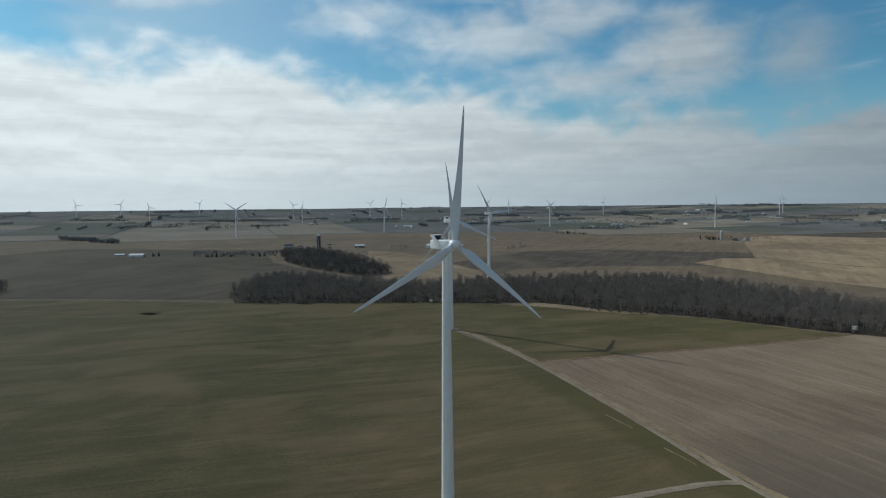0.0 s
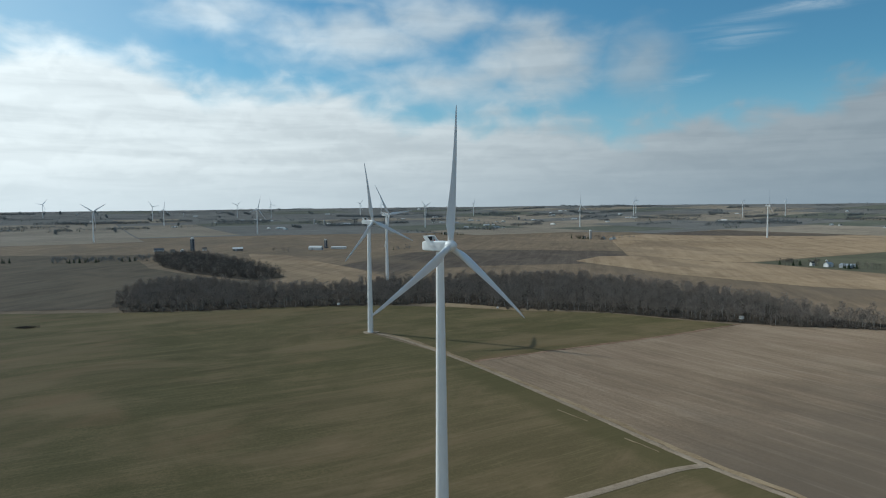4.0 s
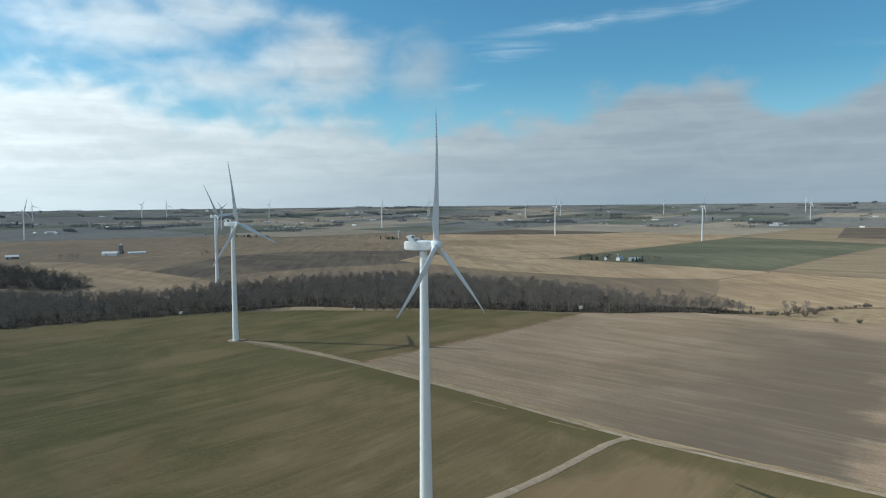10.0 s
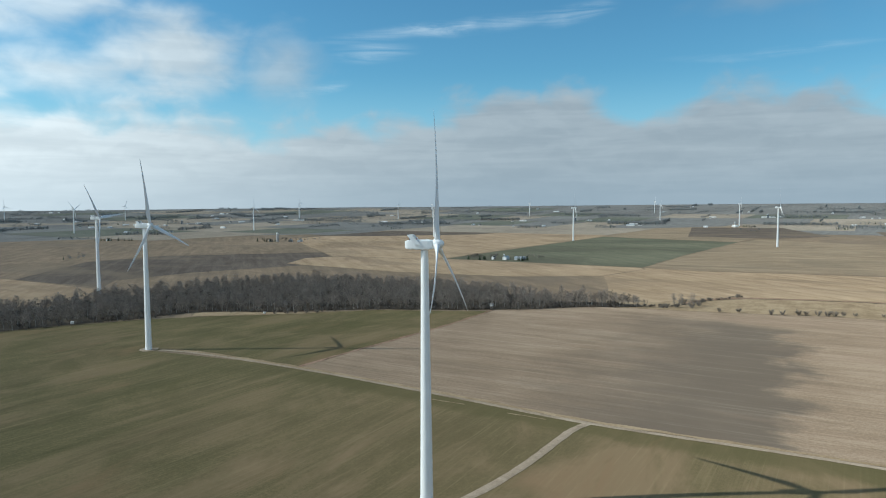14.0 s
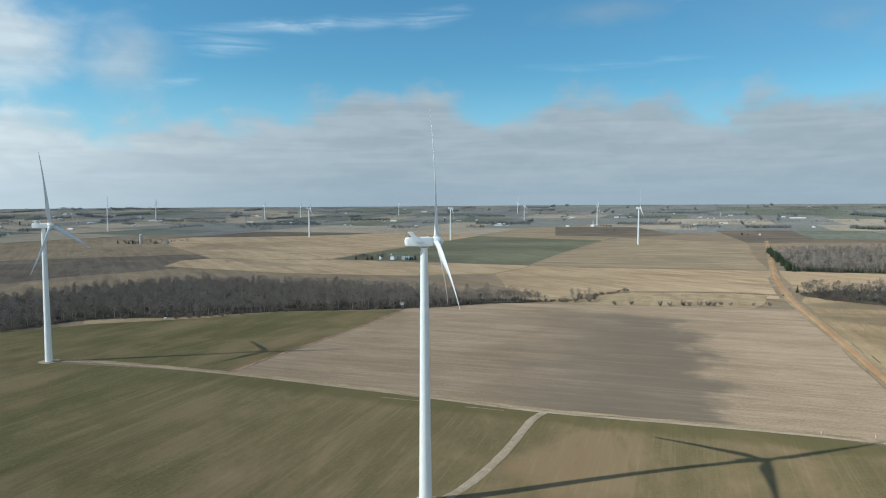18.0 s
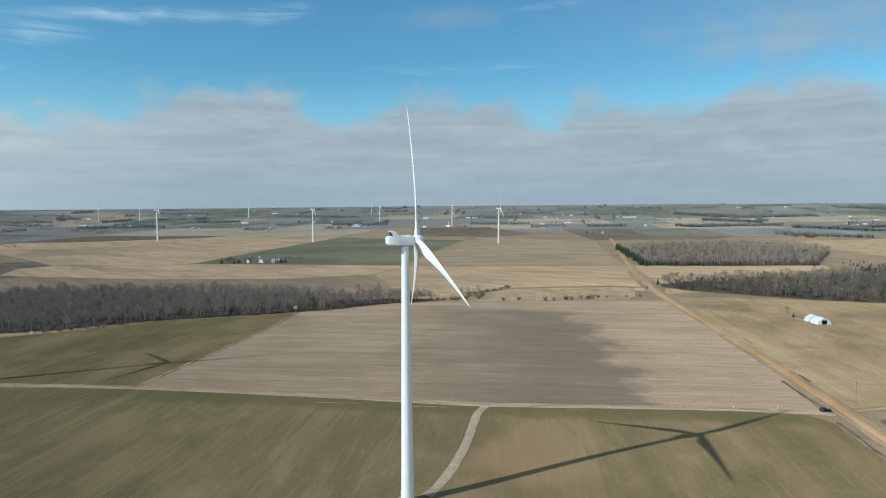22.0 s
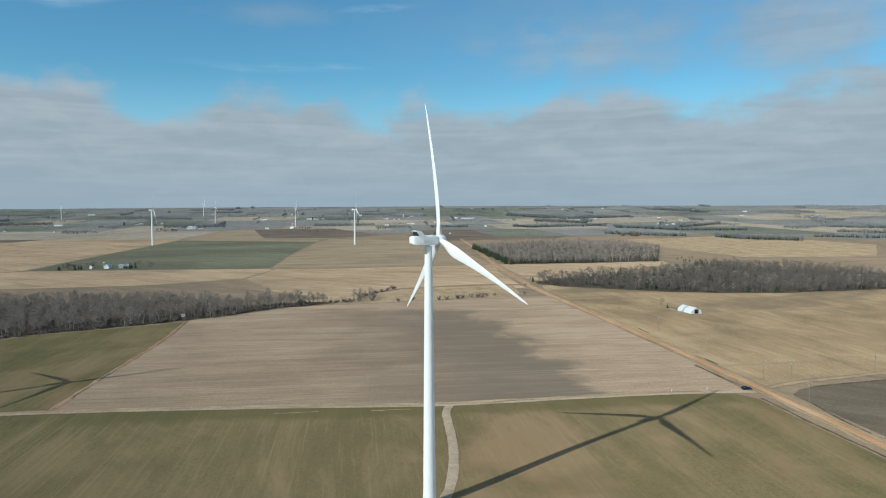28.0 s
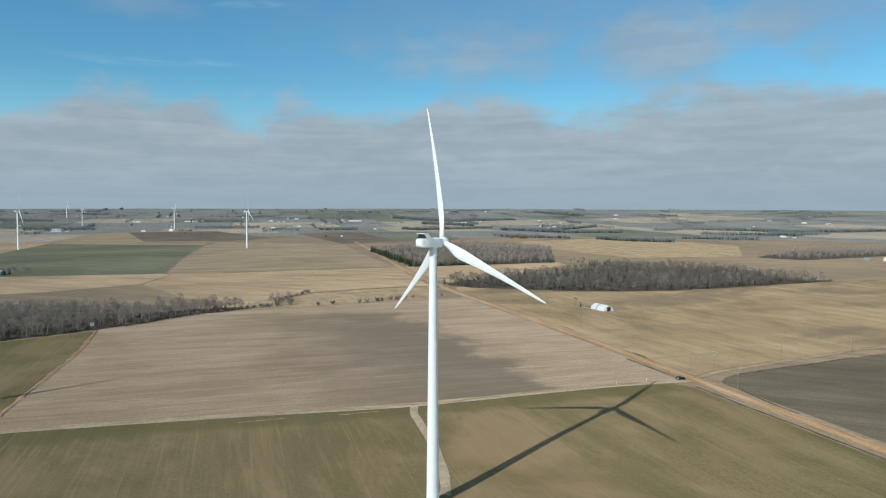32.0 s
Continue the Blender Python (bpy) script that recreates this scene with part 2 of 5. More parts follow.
def wheat_extra(n, at, colour):
    # thin stands where the bare soil shows through, and pale lanes along the drilling
    turned = n.mapped(at, rot=(0, 0, -22))
    bare = n.smooth(n.noise(n.mapped(turned, scale=(0.5, 1.2, 1)), 0.014, 6, 0.64, 1.2), 0.42, 0.66)
    # the stand is thin and brown in the east of the field, fuller in the west
    sep = n.add("ShaderNodeSeparateXYZ")
    n.put(sep.inputs[0], at)
    ragged = n.math("ADD", sep.outputs[0], n.math("MULTIPLY", n.math("SUBTRACT", n.noise(at, 0.012, 6, 0.62, 0.8), 0.5), 190.0))
    northward = n.math("ADD", sep.outputs[1], n.math("MULTIPLY", n.math("SUBTRACT", n.noise(at, 0.015, 5, 0.6, 0.6), 0.5), 120.0))
    thin = n.math("MULTIPLY", n.smooth(ragged, -110.0, 20.0), n.math("SUBTRACT", 1.0, n.smooth(northward, 70.0, 190.0)))
    thin = n.math("MULTIPLY", thin, n.smooth(northward, -150.0, -75.0))
    bare = n.math("MULTIPLY", bare, n.math("ADD", 0.55, n.math("MULTIPLY", thin, 0.3)))
    bare = n.math("ADD", bare, n.math("MULTIPLY", thin, 0.36), clamp=True)
    colour = n.mix(bare, colour, (0.225, 0.158, 0.088))
    drills = n.noise(n.mapped(turned, scale=(0.006, 0.9, 1)), 1.0, 4, 0.7)
    colour = n.mix(n.math("MULTIPLY", n.smooth(drills, 0.5, 0.75), 0.22), colour, (0.36, 0.275, 0.155))
    lanes = n.noise(n.mapped(turned, scale=(0.010, 0.26, 1)), 1.0, 5, 0.7)
    colour = n.mix(n.math("MULTIPLY", n.smooth(lanes, 0.52, 0.76), 0.2), colour, (0.33, 0.25, 0.135))
    # a greener headland, drilled along the farm track
    sides = None
    for (x1, y1), (x2, y2) in (((36, 200), (81, 69)), ((81, 69), (113, -19)), ((113, -19), (150, -108))):
        d = math.hypot(x2 - x1, y2 - y1)
        nx, ny = (y2 - y1) / d, -(x2 - x1) / d
        gap = n.math("ADD", n.math("ADD", n.math("MULTIPLY", sep.outputs[0], nx), n.math("MULTIPLY", sep.outputs[1], ny)), -(x1 * nx + y1 * ny))
        sides = gap if sides is None else n.math("MAXIMUM", sides, gap)
    sides = n.math("ADD", sides, n.math("MULTIPLY", n.math("SUBTRACT", n.noise(at, 0.05, 5, 0.65, 0.6), 0.5), 16.0))
    head = n.math("MULTIPLY", n.math("SUBTRACT", 1.0, n.smooth(sides, 11.0, 21.0)), n.math("SUBTRACT", 1.0, n.smooth(sep.outputs[1], 150.0, 190.0)))
    colour = n.mix(n.math("MULTIPLY", head, 0.62), colour, (0.098, 0.086, 0.036))
    rusty = n.smooth(n.noise(n.mapped(turned, scale=(0.4, 1.0, 1)), 0.02, 6, 0.62, 1.0), 0.54, 0.68)
    colour = n.mix(n.math("MULTIPLY", rusty, 0.38), colour, (0.23, 0.142, 0.078))
    lush = n.smooth(n.noise(at, 0.011, 5, 0.6, 0.8), 0.52, 0.68)
    return n.mix(n.math("MULTIPLY", lush, n.math("SUBTRACT", 0.5, n.math("MULTIPLY", thin, 0.1))), colour, (0.08, 0.074, 0.028))


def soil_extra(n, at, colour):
    # cloud shadow put into the soil colour mid-field: sharp towards the road, fading the other way along the rows
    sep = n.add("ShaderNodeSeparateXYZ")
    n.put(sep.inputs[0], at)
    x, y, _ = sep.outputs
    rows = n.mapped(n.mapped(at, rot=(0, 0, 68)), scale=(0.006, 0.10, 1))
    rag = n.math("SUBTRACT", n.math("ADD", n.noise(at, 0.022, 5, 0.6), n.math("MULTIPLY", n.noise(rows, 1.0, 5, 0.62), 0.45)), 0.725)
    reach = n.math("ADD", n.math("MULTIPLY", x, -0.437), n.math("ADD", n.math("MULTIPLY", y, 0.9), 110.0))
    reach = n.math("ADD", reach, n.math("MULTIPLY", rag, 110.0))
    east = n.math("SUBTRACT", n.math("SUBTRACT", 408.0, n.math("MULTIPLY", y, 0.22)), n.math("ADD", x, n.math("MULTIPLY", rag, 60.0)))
    cloud_shade = n.math("MULTIPLY", n.smooth(reach, -8.0, 18.0), n.smooth(east, 0.0, 34.0))
    cloud_shade = n.math("MULTIPLY", cloud_shade, n.math("SUBTRACT", 1.0, n.math("MULTIPLY", n.smooth(reach, 35.0, 160.0), 0.85)))
    colour = n.mix(n.math("MULTIPLY", cloud_shade, 0.92), colour, (0.152, 0.118, 0.086))
    pale = n.noise(n.mapped(n.mapped(at, rot=(0, 0, 68)), scale=(0.008, 0.30, 1)), 1.0, 5, 0.7)
    colour = n.mix(n.math("MULTIPLY", n.smooth(pale, 0.5, 0.74), 0.26), colour, (0.46, 0.372, 0.28))
    red = n.smooth(n.noise(n.mapped(n.mapped(at, rot=(0, 0, 68)), scale=(0.3, 1, 1)), 0.02, 5, 0.6, 0.5), 0.54, 0.7)
    colour = n.mix(n.math("MULTIPLY", red, 0.4), colour, (0.34, 0.235, 0.165))
    # harrow marks: thin dark and pale lines along the rows
    marks = n.noise(n.mapped(n.mapped(at, rot=(0, 0, 68)), scale=(0.012, 0.42, 1)), 1.0, 4, 0.72)
    colour = n.mix(n.math("MULTIPLY", n.smooth(marks, 0.52, 0.7), 0.3), colour, (0.17, 0.128, 0.09))
    clods = n.noise(n.mapped(n.mapped(at, rot=(0, 0, 68)), scale=(0.25, 1, 1)), 0.5, 4, 0.75)
    return n.mix(n.math("MULTIPLY", n.smooth(clods, 0.54, 0.72), 0.4), colour, (0.175, 0.13, 0.092))


def stubble_extra(n, at, colour):
    turned = n.mapped(n.mapped(at, rot=(0, 0, 55)), scale=(0.4, 1, 1))
    # dark swathes: cloud shadow put into the stubble's colour
    dark = n.smooth(n.noise(turned, 0.0075, 6, 0.6, 1.1), 0.45, 0.60)
    return n.mix(n.math("MULTIPLY", dark, 0.72), colour, (0.15, 0.112, 0.074))


def patch_extra(amount, dark, scale=0.0036):
    # broad patches of thin cover, damp and painted-in cloud shadow, uneven at their edges
    def mixin(n, at, colour):
        big = n.noise(n.mapped(n.mapped(at, rot=(0, 0, 70)), scale=(0.55, 1, 1)), scale, 6, 0.62, 1.1)
        small = n.noise(n.mapped(n.mapped(at, rot=(0, 0, 70)), scale=(0.3, 1, 1)), scale * 5, 5, 0.6, 0.6)
        colour = n.mix(n.math("MULTIPLY", n.smooth(small, 0.5, 0.7), amount * 0.6), colour, dark)
        return n.mix(n.math("MULTIPLY", n.smooth(big, 0.49, 0.62), amount), colour, dark)
    return mixin


M = {}
M["plain"] = field_material("farmland", (0.14, 0.104, 0.071), (0.222, 0.162, 0.106), (0.315, 0.228, 0.147), 70, 0.5, 0.0022, extra=patch_extra(0.42, (0.17, 0.132, 0.098), 0.005))
M["wheat"] = field_material("winter_wheat", (0.076, 0.068, 0.028), (0.115, 0.098, 0.044), (0.188, 0.14, 0.069), 22, 0.28, 0.008, 0.15, extra=wheat_extra)
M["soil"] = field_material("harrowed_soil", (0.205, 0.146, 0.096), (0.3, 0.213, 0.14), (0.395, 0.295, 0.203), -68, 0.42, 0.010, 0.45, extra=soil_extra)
M["stubble"] = field_material("corn_stubble", (0.165, 0.116, 0.066), (0.27, 0.19, 0.108), (0.375, 0.27, 0.157), 23, 0.3, 0.010, 0.3, extra=stubble_extra)
M["stubble_far"] = field_material("pale_stubble", (0.25, 0.172, 0.102), (0.365, 0.258, 0.158), (0.48, 0.35, 0.22), 70, 0.5, 0.003, 0.3, extra=patch_extra(0.45, (0.17, 0.125, 0.085)))
M["brown"] = field_material("ploughed_earth", (0.078, 0.06, 0.047), (0.118, 0.092, 0.071), (0.175, 0.138, 0.105), 70, 0.6, 0.004, 0.3, extra=patch_extra(0.5, (0.20, 0.15, 0.10)))
M["umber"] = field_material("thin_stubble", (0.12, 0.092, 0.066), (0.178, 0.138, 0.097), (0.25, 0.193, 0.133), 70, 0.5, 0.005, 0.3, extra=patch_extra(0.55, (0.125, 0.10, 0.076), 0.006))
M["grey_stubble"] = field_material("grey_stubble", (0.19, 0.14, 0.09), (0.27, 0.2, 0.128), (0.345, 0.262, 0.17), -68, 0.6, 0.006, 0.35, extra=patch_extra(0.35, (0.15, 0.12, 0.085), 0.008))
M["meadow"] = field_material("far_green_field", (0.105, 0.102, 0.065), (0.142, 0.136, 0.087), (0.192, 0.177, 0.117), 70, 0.5, 0.004, 0.25, extra=patch_extra(0.5, (0.085, 0.08, 0.055)))
M["turned_earth"] = field_material("dark_turned_earth", (0.082, 0.066, 0.046), (0.118, 0.094, 0.066), (0.165, 0.133, 0.092), 70, 0.5, 0.006, 0.3, extra=patch_extra(0.45, (0.17, 0.13, 0.086), 0.006))
M["dry_grass"] = field_material("dry_grass", (0.22, 0.155, 0.09), (0.31, 0.226, 0.136), (0.40, 0.30, 0.185), 23, 0.2, 0.05, 0.2)
M["verge"] = field_material("verge_grass", (0.2, 0.147, 0.088), (0.275, 0.204, 0.126), (0.355, 0.27, 0.172), 22, 0.4, 0.06, 0.25)
M["dirt_road"] = field_material("orange_dirt", (0.27, 0.155, 0.08), (0.35, 0.205, 0.105), (0.43, 0.285, 0.17), 22, 0.65, 0.03, 0.4)
M["gravel"] = field_material("gravel_track", (0.235, 0.178, 0.122), (0.325, 0.252, 0.178), (0.42, 0.338, 0.25), -70, 0.4, 0.06, 0.4)
M["ditch"] = field_material("ditch_bed", (0.06, 0.047, 0.036), (0.11, 0.085, 0.062), (0.18, 0.135, 0.095), 22, 0.2, 0.1, 0.2)
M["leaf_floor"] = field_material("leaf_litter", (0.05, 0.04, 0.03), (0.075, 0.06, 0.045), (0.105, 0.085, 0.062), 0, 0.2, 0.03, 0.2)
M["white_paint"] = plain_material("turbine_paint", (0.80, 0.81, 0.80), 0.38, vary=0.04, scale=0.25, bump=0.02, spec=0.5, streak=0.5)
M["grey_gelcoat"] = plain_material("blade_gelcoat", (0.80, 0.81, 0.81), 0.33, vary=0.035, scale=0.3, bump=0.02, spec=0.5)
M["dark_metal"] = plain_material("dark_metal", (0.045, 0.045, 0.05), 0.5, 0.4, 0.2, 2.0)
M["concrete"] = plain_material("concrete", (0.38, 0.36, 0.33), 0.85, vary=0.15, scale=0.8, bump=0.3)
M["bark"] = varied_material("grey_bark", (0.10, 0.088, 0.078), (0.28, 0.255, 0.23))
M["pale_bark"] = varied_material("pale_bark", (0.30, 0.28, 0.25), (0.52, 0.49, 0.45))
M["twig"] = varied_material("bare_twigs", (0.125, 0.105, 0.088), (0.46, 0.395, 0.335))
M["thicket"] = varied_material("thicket_twigs", (0.066, 0.058, 0.05), (0.235, 0.205, 0.175))
M["needles"] = varied_material("conifer_needles", (0.022, 0.036, 0.022), (0.06, 0.078, 0.042))
M["bush"] = varied_material("bush_twigs", (0.15, 0.125, 0.10), (0.34, 0.29, 0.24))
M["russet"] = varied_material("russet_leaves", (0.24, 0.12, 0.045), (0.36, 0.19, 0.08))
# far twigs made pale and bluish, distance haze put into their colour
M["hazed_twig"] = varied_material("distant_wood", (0.125, 0.138, 0.142), (0.26, 0.275, 0.275), scale=0.2)
M["white_sheet"] = plain_material("white_sheet_metal", (0.68, 0.68, 0.66), 0.5, 0.0, 0.14, 0.4, 0.1, streak=0.5)
M["grey_sheet"] = plain_material("galvanised_sheet", (0.42, 0.45, 0.47), 0.42, 0.5, 0.15, 0.4, 0.1, streak=0.5)
M["dark_roof"] = plain_material("dark_shingle", (0.09, 0.085, 0.085), 0.85, 0.0, 0.25, 0.8, 0.2)
M["weathered"] = plain_material("weathered_boards", (0.23, 0.20, 0.17), 0.85, 0.0, 0.3, 0.9, 0.3, streak=0.7)
M["silo_blue"] = plain_material("dark_blue_enamel", (0.035, 0.055, 0.085), 0.35, 0.1, 0.15, 0.3)
M["silo_concrete"] = plain_material("silo_staves", (0.45, 0.43, 0.40), 0.8, 0.0, 0.15, 0.4, 0.2)
M["glass"] = plain_material("window_glass", (0.03, 0.035, 0.04), 0.08, 0.0, 0.1, 1.0, 0.0, 0.6)
M["car_paint"] = plain_material("navy_car_paint", (0.008, 0.014, 0.04), 0.22, 0.2, 0.1, 0.8, 0.0, 0.6)
M["rubber"] = plain_material("tyre_rubber", (0.02, 0.02, 0.02), 0.9, 0.0, 0.2, 3.0)
M["alloy"] = plain_material("wheel_alloy", (0.5, 0.5, 0.52), 0.35, 0.9, 0.1, 3.0)
M["pole_wood"] = plain_material("pole_timber", (0.26, 0.22, 0.18), 0.85, 0.0, 0.25, 0.8, 0.3, streak=0.7)
M["porcelain"] = plain_material("pale_insulator", (0.7, 0.72, 0.72), 0.25, 0.0, 0.05, 4.0)
M["lamp_red"] = plain_material("red_lens", (0.45, 0.02, 0.02), 0.25, 0.0, 0.1, 4.0)
M["rubble"] = varied_material("rubble", (0.16, 0.12, 0.09), (0.42, 0.37, 0.31))
# far field tones, paled and greyed to put distance haze into the colour
M["hazed_tan"] = field_material("hazed_dry_field", (0.2, 0.163, 0.12), (0.285, 0.236, 0.178), (0.38, 0.318, 0.243), 20, 0.4, 0.003, 0.25)
M["hazed_grey"] = field_material("hazed_bare_soil", (0.122, 0.116, 0.104), (0.178, 0.169, 0.152), (0.245, 0.233, 0.21), 20, 0.5, 0.003, 0.25)
M["hazed_green"] = field_material("hazed_pasture", (0.085, 0.09, 0.066), (0.135, 0.137, 0.104), (0.195, 0.19, 0.148), 20, 0.4, 0.003, 0.25)
M["red_earth"] = field_material("reddish_earth", (0.175, 0.105, 0.07), (0.27, 0.17, 0.112), (0.37, 0.25, 0.175), 70, 0.3, 0.08, 0.3)
M["brush"] = varied_material("brush_pile", (0.06, 0.05, 0.042), (0.15, 0.125, 0.10))


# ---- building helpers ----
def part(name, bm, material, parent=None, label="", smooth=False):
    """Links a bmesh as one mesh object, under its thing."""
    me = bpy.data.meshes.new(name)
    bm.to_mesh(me)
    bm.free()
    if material:
        me.materials.append(material)
    if smooth:
        me.polygons.foreach_set("use_smooth", [True] * len(me.polygons))
    ob = new(name, me)
    if parent:
        ob.parent = parent
    if label:
        ob["label"] = label
    return ob


def raw(name, verts, faces, material, parent=None, smooth=False):
    me = bpy.data.meshes.new(name)
    me.from_pydata([tuple(v) for v in verts], [], [tuple(f) for f in faces])
    if material:
        me.materials.append(material)
    if smooth:
        me.polygons.foreach_set("use_smooth", [True] * len(me.polygons))
    ob = new(name, me)
    if parent:
        ob.parent = parent
    return ob


def box(bm, lo, hi, bevel=0.0):
    made = bmesh.ops.create_cube(bm, size=1.0)["verts"]
    for v in made:
        v.co = Vector([a + (c + 0.5) * (b - a) for a, b, c in zip(lo, hi, v.co)])
    if bevel:
        edges = list({e for v in made for e in v.link_edges})
        bmesh.ops.bevel(bm, geom=edges, offset=bevel, segments=2, affect="EDGES", profile=0.5)
    return bm


def ring_tube(bm, rings, cap=True):
    """Skins a list of closed rings (lists of points) into a tube."""
    rows = [[bm.verts.new(p) for p in r] for r in rings]
    for a, b in zip(rows, rows[1:]):
        k = len(a)
        for i in range(k):
            bm.faces.new((a[i], a[(i + 1) % k], b[(i + 1) % k], b[i]))
    if cap:
        bm.faces.new(rows[0][::-1])
        bm.faces.new(rows[-1])
    return bm


def circle(r, z, k=32, cx=0.0, cy=0.0):
    return [(cx + r * math.cos(2 * math.pi * i / k), cy + r * math.sin(2 * math.pi * i / k), z) for i in range(k)]


DIP = 3.3          # sinks the nearest turbine's foot to where the camera's view puts it


def rise(x, y):
    """Height of the land: a hollow at the turbine, level fields, a far rim raised to fit the horizon in view."""
    r = math.hypot(x, y)
    u = min(1.0, max(0.0, (r - 2000) / 2700))
    a = math.atan2(y, x)
    # the rim is lifted more in the east, to fit the horizon in view
    swell = 1.0 + 0.17 * max(0.0, min(1.0, (1.5 - a) / 1.0)) + 0.022 * math.sin(5 * a + 1.0) + 0.010 * math.sin(13 * a) + 0.006 * math.sin(29 * a + 2)
    dip = DIP * math.exp(-(r / 62.0) ** 2) if r < 260 else 0.0
    return 67 * u * u * (1.5 - 0.5 * u) * (1 + (swell - 1) * u) - dip


def inside(p, poly):
    x, y = p
    hit = False
    for (x1, y1), (x2, y2) in zip(poly, poly[1:] + poly[:1]):
        if (y1 > y) != (y2 > y) and x < (x2 - x1) * (y - y1) / (y2 - y1) + x1:
            hit = not hit
    return hit


def soften(poly, steps=1, closed=True):
    """Rounds the corners of an outline."""
    for _ in range(steps):
        out = []
        pairs = zip(poly, poly[1:] + poly[:1]) if closed else zip(poly, poly[1:])
        for a, b in pairs:
            out += [(0.75 * a[0] + 0.25 * b[0], 0.75 * a[1] + 0.25 * b[1]), (0.25 * a[0] + 0.75 * b[0], 0.25 * a[1] + 0.75 * b[1])]
        poly = out if closed else [poly[0]] + out + [poly[-1]]
    return poly


# ---- the ground: one sheet to the horizon ----
def make_ground():
    verts, faces, k = [(0, 0, -DIP - 0.2)], [], 180
    radii = [12, 24, 36, 48, 60, 75, 90, 110, 130, 150, 180, 220, 260, 300, 500, 750, 1000, 1300, 1600, 1900] + [2000 + 90 * i for i in range(31)]
    for r in radii:
        for i in range(k):
            a = 2 * math.pi * i / k
            x, y = r * math.cos(a), r * math.sin(a)
            # a hand lower under the sheets that lie in the hollow
            verts.append((x, y, rise(x, y) - (0.2 if r < 140 else 0.0)))
    for i in range(k):
        faces.append((0, 1 + i, 1 + (i + 1) % k))
    for j in range(len(radii) - 1):
        o, p = 1 + j * k, 1 + (j + 1) * k
        for i in range(k):
            faces.append((o + i, p + i, p + (i + 1) % k, o + (i + 1) % k))
    g = raw("ground", verts, faces, M["plain"], smooth=True)
    # outer rings take the far soil tone with haze mixed in
    g.data.materials.append(M["hazed_grey"])
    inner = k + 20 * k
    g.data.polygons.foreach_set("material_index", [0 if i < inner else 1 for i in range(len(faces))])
    tagged(g, "wide flat farmland in dry brown and tan reaching the horizon", "ground", kind="structure")


make_ground()


FIELDS = []


def field(name, outline, material, label, layer=1, wobble=1.5, step=40.0):
    """A field as a sheet just over the ground, with slightly uneven edges."""
    pts, rnd = [], random.Random(len(outline) * 7 + layer + int(abs(outline[0][0])))
    for (x1, y1), (x2, y2) in zip(outline, outline[1:] + outline[:1]):
        d = math.hypot(x2 - x1, y2 - y1)
        k = max(1, int(d / step))
        for i in range(k):
            f = i / k
            w = wobble if i else 0
            pts.append((x1 + (x2 - x1) * f + rnd.uniform(-w, w), y1 + (y2 - y1) * f + rnd.uniform(-w, w)))
    bm = bmesh.new()
    bm.faces.new([bm.verts.new((x, y, 0)) for x, y in pts])
    if min(x for x, y in pts) < 130 and max(x for x, y in pts) > -130 and min(y for x, y in pts) < 130 and max(y for x, y in pts) > -130:
        # cuts over the hollow, so that the sheet can follow it
        for i in range(27):
            for axis in ((1, 0, 0), (0, 1, 0)):
                bmesh.ops.bisect_plane(bm, geom=bm.verts[:] + bm.edges[:] + bm.faces[:], plane_co=[v * (i * 10 - 130) for v in axis], plane_no=axis)
    bmesh.ops.triangulate(bm, faces=bm.faces[:])
    if max(math.hypot(x, y) for x, y in pts) > 1950:
        for _ in range(6):
            long_edges = [e for e in bm.edges if e.calc_length() > 120]
            if not long_edges:
                break
            bmesh.ops.subdivide_edges(bm, edges=long_edges, cuts=1)
            bmesh.ops.triangulate(bm, faces=bm.faces[:])
    FIELDS.append(name)
    for v in bm.verts:
        far = math.hypot(v.co.x, v.co.y)
        v.co.z = rise(v.co.x, v.co.y) + layer * (0.03 + 0.35 * max(0, far - 1500) / 1500) + (len(FIELDS) % 40) * 0.003 * (1 + far / 300)
    bmesh.ops.recalc_face_normals(bm, faces=bm.faces[:])
    if bm.faces and sum(f.normal.z for f in bm.faces) < 0:
        bmesh.ops.reverse_faces(bm, faces=bm.faces[:])
    return tagged(part(name, bm, material), label, "field", kind="structure")


def strip(name, line, width, material, label, layer=3, kind="structure", category="road", ragged=0.0, crown=0.0, step=6.0):
    """A road or verge along a line; crown lifts its middle."""
    rnd = random.Random(int(width * 10) + len(line))
    pts = []
    for (x1, y1), (x2, y2) in zip(line, line[1:]):
        k = max(1, int(math.hypot(x2 - x1, y2 - y1) / step))
        pts += [(x1 + (x2 - x1) * i / k, y1 + (y2 - y1) * i / k) for i in range(k)]
    pts.append(line[-1])
    verts, faces = [], []
    for i, (x, y) in enumerate(pts):
        a, b = pts[max(0, i - 1)], pts[min(len(pts) - 1, i + 1)]
        dx, dy = b[0] - a[0], b[1] - a[1]
        d = math.hypot(dx, dy)
        nx, ny = -dy / d, dx / d
        for s in (-0.5, -0.25, 0.0, 0.25, 0.5):
            w = width * s + (rnd.uniform(-ragged, ragged) if abs(s) == 0.5 else 0)
            px, py = x + nx * w, y + ny * w
            far = math.hypot(px, py)
            lift = 0.06 + far * 0.0004 + layer * (0.03 + 0.35 * max(0, far - 1500) / 1500)
            z = rise(px, py) + lift * (0.55 if abs(s) == 0.5 and far < 900 else 1.0) + crown * (1 - 4 * s * s)
            verts.append((px, py, z))
    for i in range(len(pts) - 1):
        for j in range(4):
            o = i * 5 + j
            faces.append((o, o + 5, o + 6, o + 1)[::-1])
    return tagged(raw(name, verts, faces, material, smooth=True), label, category, kind=kind)


